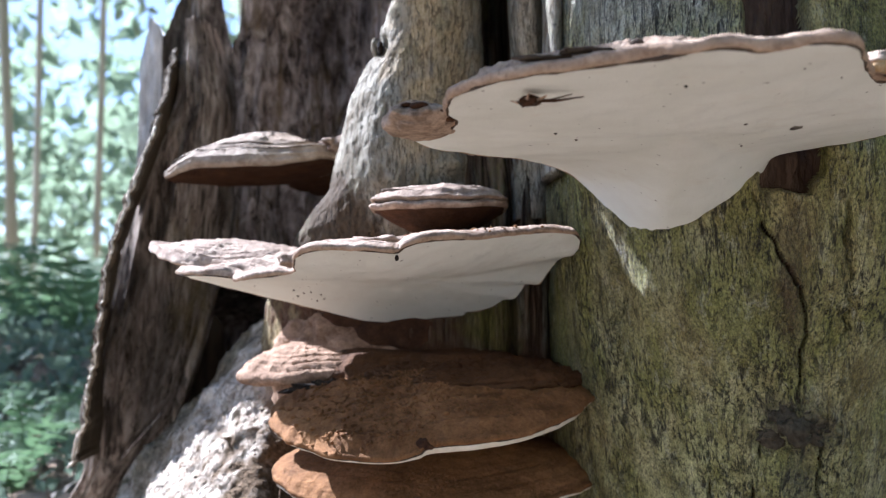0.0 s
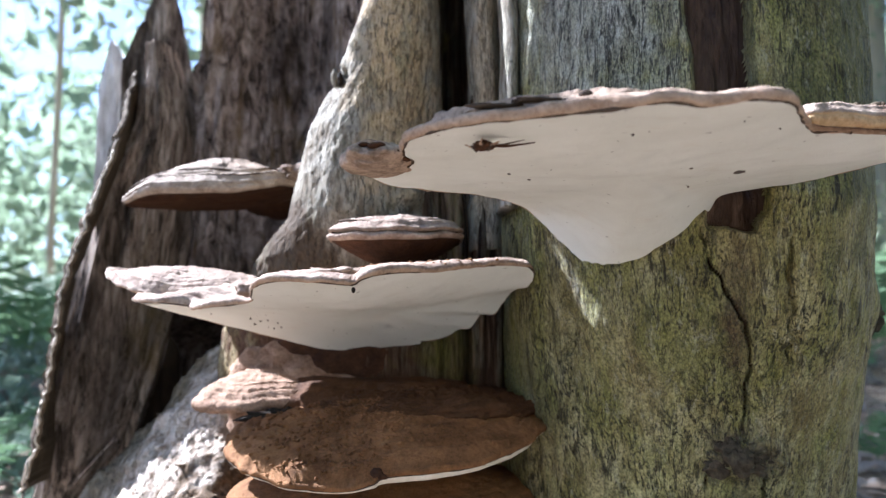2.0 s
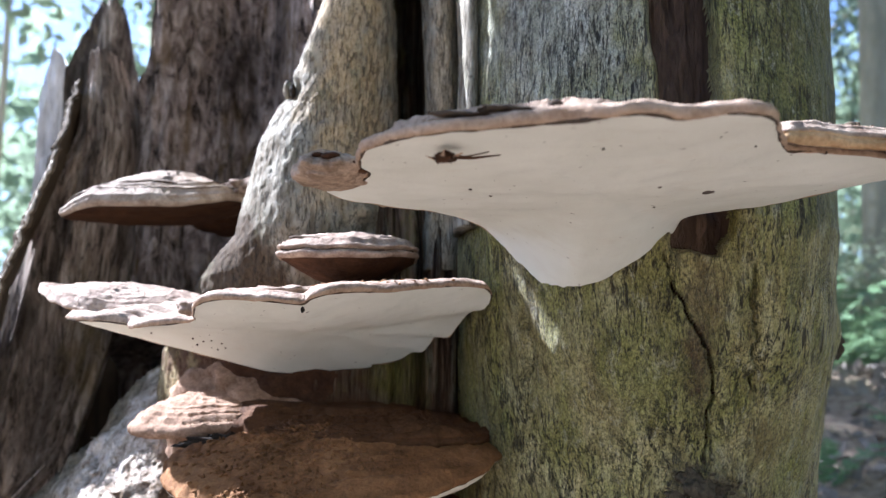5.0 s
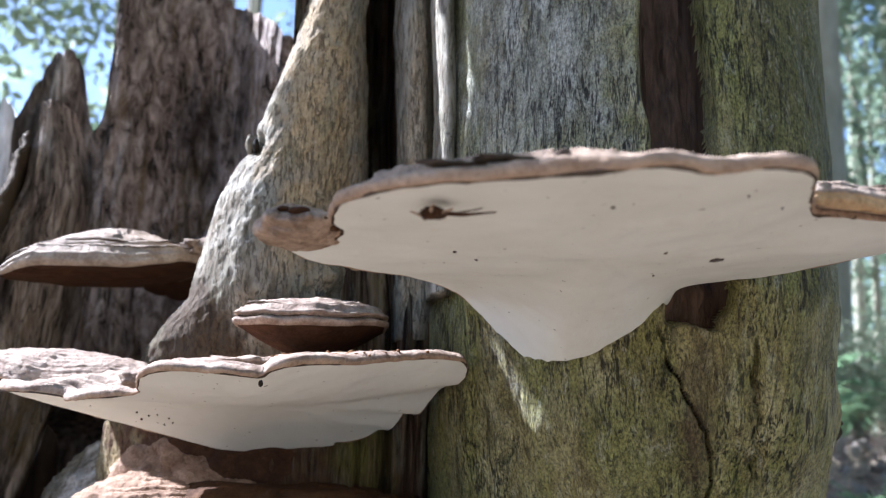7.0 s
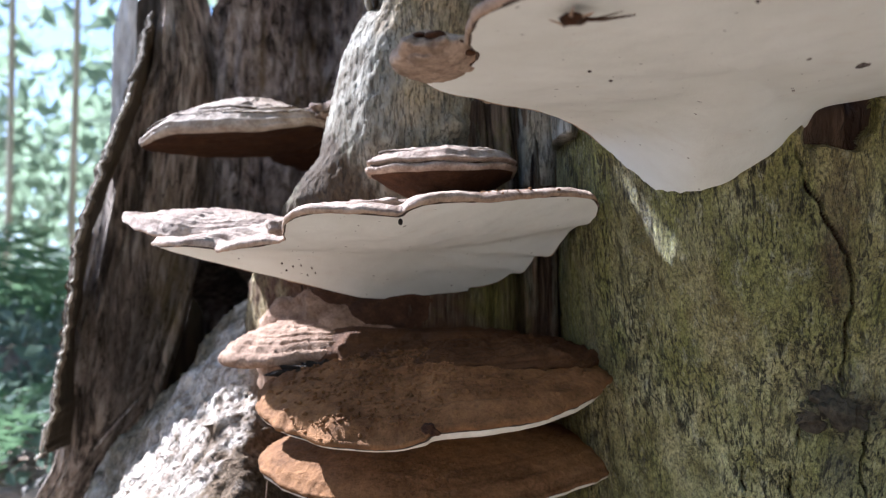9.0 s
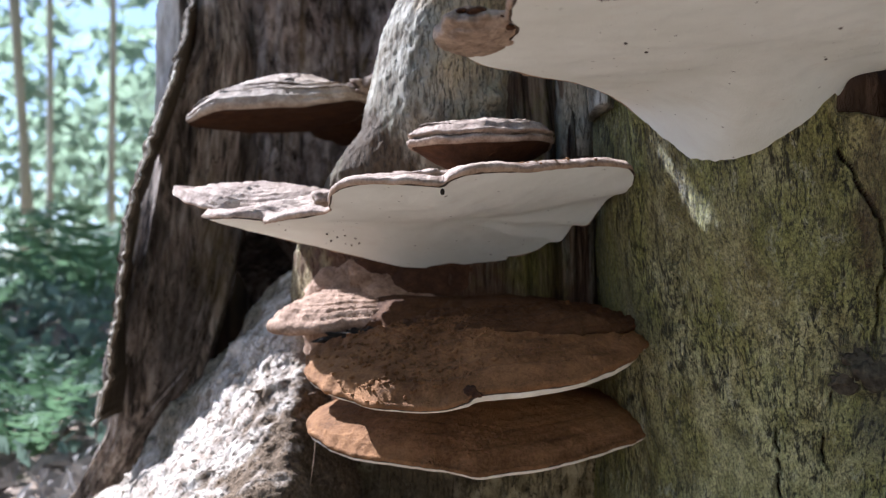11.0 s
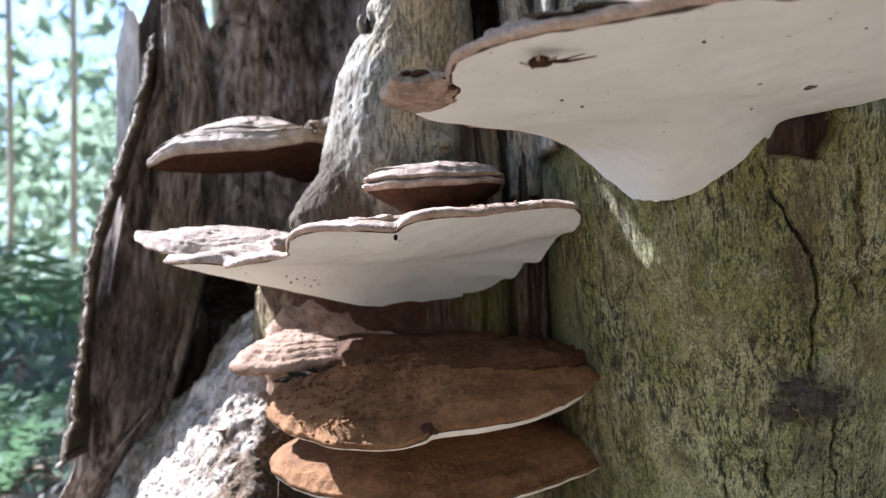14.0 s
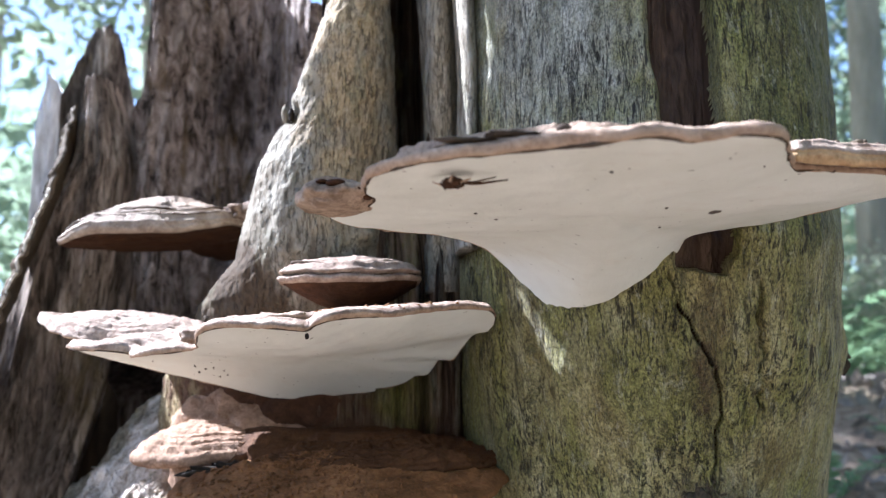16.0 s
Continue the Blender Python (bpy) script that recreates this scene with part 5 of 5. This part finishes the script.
    # a spider thread hanging from the lowest bracket's rim
    fibre = thing("hanging_fibre", (-0.0985, 0.352, 0.326), "thin tan spider thread hanging from the bracket's rim", "plant fibre")
    line = tube("strand", [(-0.0985, 0.352, 0.328), (-0.100, 0.350, 0.310), (-0.102, 0.349, 0.296), (-0.106, 0.350, 0.272)], [0.0004, 0.0004, 0.0003, 0.0002], 6, 0.2, 5)
    part("strand", shifted(line, Vector(fibre.location)), CAP_TAN, fibre)


build_ground()
build_tree()
build_fungi()


# ---- the forest round about ----
LEAF = plain("sunlit_leaf", (0.12, 0.175, 0.1), (0.33, 0.41, 0.28), 6.0, 0.6, 0.0005, 0.6)
FERN_LEAF = plain("fern_frond", (0.05, 0.1, 0.045), (0.17, 0.26, 0.13), 20.0, 0.5, 0.0005, 0.35)
# Darker than the sunlit leaf, in place of canopy shade on the shrubs.
UNDER_LEAF = plain("shaded_undergrowth_leaf", (0.085, 0.11, 0.062), (0.28, 0.32, 0.205), 6.0, 0.6, 0.0005, 0.3)
FAR_BARK = plain("far_bark", (0.13, 0.13, 0.09), (0.38, 0.37, 0.28), (4, 4, 1.2), 0.9, 0.01)
GROUND_LEAF = plain("ground_plant_leaf", (0.055, 0.08, 0.055), (0.2, 0.26, 0.19), 20.0, 0.45, 0.0005, 0.3)
LITTER = plain("dry_leaves", (0.06, 0.05, 0.04), (0.33, 0.29, 0.245), 25.0, 0.7, 0.0005, 0.15)


def leaves(name, spots, size, seed, slack=0.5):
    """Many small pointed leaves, each folded along its middle, round the given spots."""
    rng = np.random.default_rng(seed)
    n = len(spots)
    way = rng.normal(size=(n, 3))
    way /= np.linalg.norm(way, axis=1)[:, None]
    side = np.cross(way, rng.normal(size=(n, 3)))
    side /= np.linalg.norm(side, axis=1)[:, None]
    dip = np.cross(way, side)
    s = size * rng.uniform(1 - slack, 1 + slack, (n, 1))
    pts = np.stack([spots - way * s, spots + side * s * 0.5 + dip * s * 0.15, spots + way * s, spots - side * s * 0.5 + dip * s * 0.15], 1)
    base = np.arange(n)[:, None] * 4
    faces = np.concatenate([base + [0, 1, 2], base + [0, 2, 3]], 0).tolist()
    me = bpy.data.meshes.new(name)
    me.from_pydata(pts.reshape(-1, 3).tolist(), [], faces)
    return me


def forest_tree(height, radius, low, wide, count, size, seed):
    rng = np.random.default_rng(seed)
    ob = thing("forest_tree", (0, 0, 0), "slim forest tree with bright green leaves; some are added unseen to block sky", "tree", "forest trees")
    k = np.linspace(0, 1, 12)
    line = np.stack([0.25 * np.sin(k * 3 + seed), 0.25 * np.cos(k * 2.3 + seed), -0.2 + k * (height + 0.2)], -1)
    line[0, :2] = line[1, :2]
    part("trunk", tube("trunk", line, radius * (1 - 0.8 * k) + 0.01, 9, 0.15, seed), FAR_BARK, ob)
    spots = []
    for i in range(6):
        at = low + (height - low) * (i + 0.3) / 6.3
        foot = np.array([np.interp(at, line[:, 2], line[:, 0]), np.interp(at, line[:, 2], line[:, 1]), at])
        a = rng.uniform(0, 2 * np.pi)
        reach = wide * rng.uniform(0.5, 1.0)
        tip = foot + np.array([np.cos(a) * reach, np.sin(a) * reach, reach * rng.uniform(0.1, 0.6)])
        bend = (foot + tip) / 2 + [0, 0, 0.1 * reach]
        limb = (tube("limb", [foot, bend, tip], [radius * 0.25 + 0.006, radius * 0.15 + 0.004, 0.004], 5))
        part("limb", limb, FAR_BARK, ob)
        for _ in range(7):
            mid = foot + (tip - foot) * rng.uniform(0.3, 1.05) + rng.normal(size=3) * 0.2 * wide
            spots.append(mid + rng.normal(size=(count // 42, 3)) * wide * np.array([0.2, 0.2, 0.1]))
    part("crown", leaves("crown", np.concatenate(spots), size, seed + 1), LEAF, ob)
    return ob


def fern(seed, fronds=9, length=0.55):
    rng = np.random.default_rng(seed)
    ob = thing("fern", (0, 0, 0), "green fern with arching fronds on the forest floor", "fern", "ferns on the forest floor")
    for i in range(fronds):
        a = 2 * np.pi * (i + rng.uniform(-0.3, 0.3)) / fronds
        reach, lift = length * rng.uniform(0.7, 1.1), length * rng.uniform(0.5, 0.85)
        k = np.linspace(0, 1, 20)
        out = reach * (k + 0.05)
        up = lift * np.sin(k * 2.1) * 0.9
        line = np.stack([out * np.cos(a), out * np.sin(a), up], -1)
        side = np.array([-np.sin(a), np.cos(a), 0.0])
        verts, faces = [], []
        for j in range(2, 20):
            w = 0.22 * length * math.sin(math.pi * (0.12 + 0.88 * k[j])) ** 0.8 * rng.uniform(0.7, 1.1)
            fwd = line[j] - line[j - 1]
            for sgn in (-1, 1):
                tip = line[j] + sgn * side * w + fwd * rng.uniform(0.3, 1.6) + np.array([0, 0, rng.uniform(-0.45, 0.1) * w])
                n = len(verts)
                verts += [tuple(line[j] - fwd * 0.28), tuple((line[j] + tip) / 2 - fwd * 0.4), tuple(tip), tuple((line[j] + tip) / 2 + fwd * 0.25), tuple(line[j] + fwd * 0.3)]
                faces += [[n, n + 1, n + 2, n + 3], [n, n + 3, n + 4]]
        blade = bpy.data.meshes.new("frond")
        blade.from_pydata(verts, [], faces)
        frond = part("frond", blade, FERN_LEAF, ob)
        part("stem", tube("stem", line, 0.004 * (1 - 0.8 * k), 4), FERN_LEAF, frond)
    return ob


def shrub(seed, height, wide):
    rng = np.random.default_rng(seed)
    ob = thing("shrub", (0, 0, 0), "leafy green shrub in the undergrowth", "shrub", "undergrowth shrubs")
    spots = []
    for i in range(7):
        a = rng.uniform(0, 2 * np.pi)
        tip = np.array([math.cos(a) * wide * rng.uniform(0.3, 0.8), math.sin(a) * wide * rng.uniform(0.3, 0.8), height * rng.uniform(0.6, 1.0)])
        part("stem", tube("stem", [(0, 0, -0.05), tuple(tip * [0.3, 0.3, 0.55]), tuple(tip)], [0.014, 0.009, 0.003], 5), FAR_BARK, ob)
        for _ in range(6):
            mid = tip * rng.uniform(0.25, 1.05) + rng.normal(size=3) * 0.12 * wide
            spots.append(mid + rng.normal(size=(32, 3)) * wide * np.array([0.16, 0.16, 0.10]))
    spots = np.concatenate(spots)
    spots[:, 2] = np.maximum(spots[:, 2], 0.05)
    part("foliage", leaves("foliage", spots, 0.035, seed + 1), UNDER_LEAF, ob)
    return ob


def shading_beech():
    """An added tree out of view; its low bough is placed to shade the upper bole."""
    rng = np.random.default_rng(77)
    ob = thing("neighbour_beech", (-2.3, -1.5, 0.1), "unseen smooth grey beech, added so its low leafy bough shades the bole", "tree")
    base = Vector(ob.location)
    k = np.linspace(0, 1, 14)
    line = np.stack([-2.3 + 0.1 * np.sin(k * 4), -1.5 + 0.1 * np.cos(k * 3), -0.1 + 8 * k], -1)
    part("trunk", shifted(tube("trunk", line, 0.2 * (1 - 0.75 * k), 18, 0.06, 3), base), FAR_BARK, ob)
    flat = Vector((SUN_WAY.x, SUN_WAY.y, 0)).normalized()
    across = Vector((-flat.y, flat.x, 0)) * -1.0
    rise = SUN_WAY.z / math.hypot(SUN_WAY.x, SUN_WAY.y)
    reach = 0.62

    def spot(u, w, out):
        p = flat * out + across * u
        return np.array([p.x, p.y, w + out * rise])

    tip = spot(0.25, 0.95, reach)
    part("bough", shifted(tube("bough", [(-2.3, -1.45, 2.3), tuple((np.array([-2.3, -1.45, 2.3]) + tip) / 2 + [0, 0, 0.15]), tuple(tip)], [0.07, 0.04, 0.012], 9, 0.1, 4), base), FAR_BARK, ob)
    low = rng.uniform(0, 1, 9500) < 0.4
    u = EDGE_U - np.where(low, rng.uniform(0.0, 0.42, 9500), rng.uniform(0.0, 0.1, 9500))
    w = EDGE_W + np.where(low, rng.uniform(0.0, 0.14, 9500), rng.uniform(0.0, 0.75, 9500))
    pts = np.array([spot(*row) for row in zip(u, w, reach + rng.normal(0, 0.03, 9500))])
    part("foliage", shifted(leaves("foliage", pts, 0.012, 78), base), LEAF, ob)


def canopy_tree(foot, u_span, w_span, seed):
    """A tall tree added out of view, whose crown dapples the forest floor behind."""
    rng = np.random.default_rng(seed)
    ob = thing("canopy_beech", (foot[0], foot[1], 0.2), "unseen tall beech, added so its crown shades the forest floor", "tree", "canopy beeches")
    base = Vector(ob.location)
    flat = Vector((SUN_WAY.x, SUN_WAY.y, 0)).normalized()
    rise = SUN_WAY.z / math.hypot(SUN_WAY.x, SUN_WAY.y)
    n = 9000
    u, w, out = rng.uniform(*u_span, n), rng.uniform(*w_span, n), rng.normal(6.5, 0.5, n)
    clump = grain(np.stack([u, w, 0 * u], -1), 2.2, seed, 2)
    keep = clump > -0.05
    u, w, out = u[keep], w[keep], out[keep]
    pts = np.stack([flat.x * out + flat.y * u, flat.y * out - flat.x * u, w + out * rise], -1)
    k = np.linspace(0, 1, 12)
    part("trunk", shifted(tube("trunk", np.stack([foot[0] + 0.1 * np.sin(4 * k), foot[1] + 0 * k, 0.1 + 8 * k], -1), 0.18 * (1 - 0.8 * k), 12, 0.06, seed), base), FAR_BARK, ob)
    part("foliage", shifted(leaves("foliage", pts, 0.065, seed), base), LEAF, ob)


# Where the added bough's shadow ends, across the sun's direction.
EDGE_U, EDGE_W = 0.313, 0.5175


def build_forest():
    shading_beech()
    canopy_tree((-5.6, 5.4), (0.85, 3.1), (-4.2, 0.8), 91)
    canopy_tree((-6.6, 7.6), (2.8, 5.6), (-2.6, 1.0), 92)
    rng = np.random.default_rng(7)
    kinds = [forest_tree(9, 0.07, 1.2, 1.5, 1500, 0.06, 301), forest_tree(13, 0.13, 2.2, 2.2, 1700, 0.08, 302), forest_tree(6, 0.04, 0.5, 1.1, 1300, 0.05, 303), forest_tree(16, 0.2, 5.0, 2.8, 1700, 0.1, 304)]
    bare = forest_tree(14, 0.032, 8.0, 2.0, 1300, 0.09, 305)
    spots = []
    for i in range(84):
        az = radians(rng.uniform(-36, 46))
        if i < 20:
            az = radians(rng.uniform(-4, 46))
        if i >= 20 and i % 2 and az < -0.08:
            az = -az
        far = rng.uniform(9.0, 16.0) if i < 20 else rng.uniform(14.0, 48.0)
        spots.append((far * math.sin(az), far * math.cos(az), i))
    for x, y, i in spots:
        z = float(ground_height(np.array([x]), np.array([y]))[0])
        m = pose(x, y, z, 0, 0, rng.uniform(0, 360))
        k = i % 4
        if i < 4:
            kinds[i].matrix_basis = m
        else:
            copy_thing(kinds[k], m)
    # Trees added out of view, beside and behind the camera, to block sky light.
    for i in range(32):
        az = radians(rng.uniform(62, 170) if i < 17 else rng.uniform(170, 262) if i < 22 else rng.uniform(54, 105))
        far = rng.uniform(4.0, 9.0)
        x, y = far * math.sin(az), far * math.cos(az)
        copy_thing(kinds[2 if i % 2 else 0], pose(x, y, 0.1, 0, 0, rng.uniform(0, 360)) @ Matrix.Scale(1.5, 4))
    for i in range(17):
        az, far = radians(rng.uniform(-30, -6)), rng.uniform(7.0, 22.0)
        x, y = far * math.sin(az), far * math.cos(az)
        m = pose(x, y, float(ground_height(np.array([x]), np.array([y]))[0]), rng.uniform(-4, 4), rng.uniform(-5, 5), rng.uniform(0, 360)) @ Matrix.Scale(rng.uniform(0.6, 1.5), 4)
        if i:
            copy_thing(bare, m)
        else:
            bare.matrix_basis = m
    shrubs = [shrub(421, 1.3, 0.9), shrub(422, 1.9, 1.0)]
    for i in range(44):
        az = radians(rng.uniform(-42, -10) if i % 3 else rng.uniform(12, 42))
        far = rng.uniform(4.5, 12.0)
        if i >= 34:
            az, far = radians(rng.uniform(19, 40)), rng.uniform(5.5, 10.0)
        x, y = far * math.sin(az), far * math.cos(az)
        if x < 0:
            x, y = x * 1.3, y * 1.3
        m = pose(x, y, float(ground_height(np.array([x]), np.array([y]))[0]), 0, 0, rng.uniform(0, 360)) @ Matrix.Scale(0.55 if x < 0 else 0.8, 4)
        if i < 2:
            shrubs[i].matrix_basis = m
        else:
            copy_thing(shrubs[i % 2], m)
    n = 16500
    az, far = np.radians(rng.uniform(-52, 52, n)), rng.uniform(35, 75, n)
    clump = np.floor(rng.uniform(0, 400, n))
    az = az * 0.35 + 0.65 * np.radians(104 * ((clump * 0.618) % 1) - 52)
    high = 15 * rng.uniform(0, 1, n) ** 0.9
    woods = leaves("distant_woods", np.stack([far * np.sin(az), far * np.cos(az), high], -1), 0.55, 431)
    tagged(part("distant_woods", woods, LEAF), "distant green woodland foliage", "woods", kind="stuff")
    ferns = [fern(401), fern(402, 7, 0.42), fern(403, 8, 0.36)]
    places = [(-1.42, 3.1), (-1.75, 3.5), (-1.2, 3.35), (-2.1, 3.9), (-1.55, 4.0), (-2.4, 4.6), (-1.9, 4.4), (-1.35, 4.3), (-2.9, 5.2), (-2.3, 5.4), (-1.7, 5.0), (-3.4, 6.2), (-2.7, 6.4),
              (1.75, 3.3), (2.2, 3.9), (1.5, 3.0), (2.7, 4.8), (2.0, 4.6), (3.4, 6.0), (-1.02, 2.35), (1.35, 2.6),
              (-1.0, 1.75), (-1.22, 2.05), (-1.5, 2.5), (-0.92, 1.5), (-1.15, 1.6), (-1.4, 2.2), (-1.75, 2.75), (-0.85, 1.85), (-1.3, 1.85), (-1.65, 2.3), (1.1, 1.9), (1.5, 2.2)]
    for i, (x, y) in enumerate(places):
        z = float(ground_height(np.array([x]), np.array([y]))[0])
        m = pose(x, y, z - 0.02, 0, 0, rng.uniform(0, 360)) @ Matrix.Scale(0.45 if y < 2.8 else 1.0, 4)
        if i < 3:
            ferns[i].matrix_basis = m
        else:
            copy_thing(ferns[i % 3], m)
    n = 15000
    far = rng.uniform(0.75, 3.2, n) ** 1.5
    az = rng.uniform(0, 2 * np.pi, n)
    x, y = far * np.sin(az), 0.4 + far * np.cos(az)
    litter = leaves("leaf_litter", np.stack([x, y, ground_height(x, y) + 0.012], -1), 0.035, 411)
    n = 4600
    clump = rng.integers(0, 260, n)
    cx, cy = rng.uniform(-3.2, -0.75, 260), rng.uniform(1.2, 4.5, 260)
    x, y = cx[clump] + rng.normal(0, 0.07, n), cy[clump] + rng.normal(0, 0.07, n)
    herbs = leaves("ground_plants", np.stack([x, y, ground_height(x, y) + 0.03 + np.abs(rng.normal(0, 0.035, n))], -1), 0.028, 412)
    tagged(part("ground_plants", herbs, GROUND_LEAF), "low green plants on the forest floor", "ground plants", kind="stuff")
    tagged(part("leaf_litter", litter, LITTER), "dry brown and grey beech leaves on the forest floor", "leaf litter", kind="stuff")


build_forest()
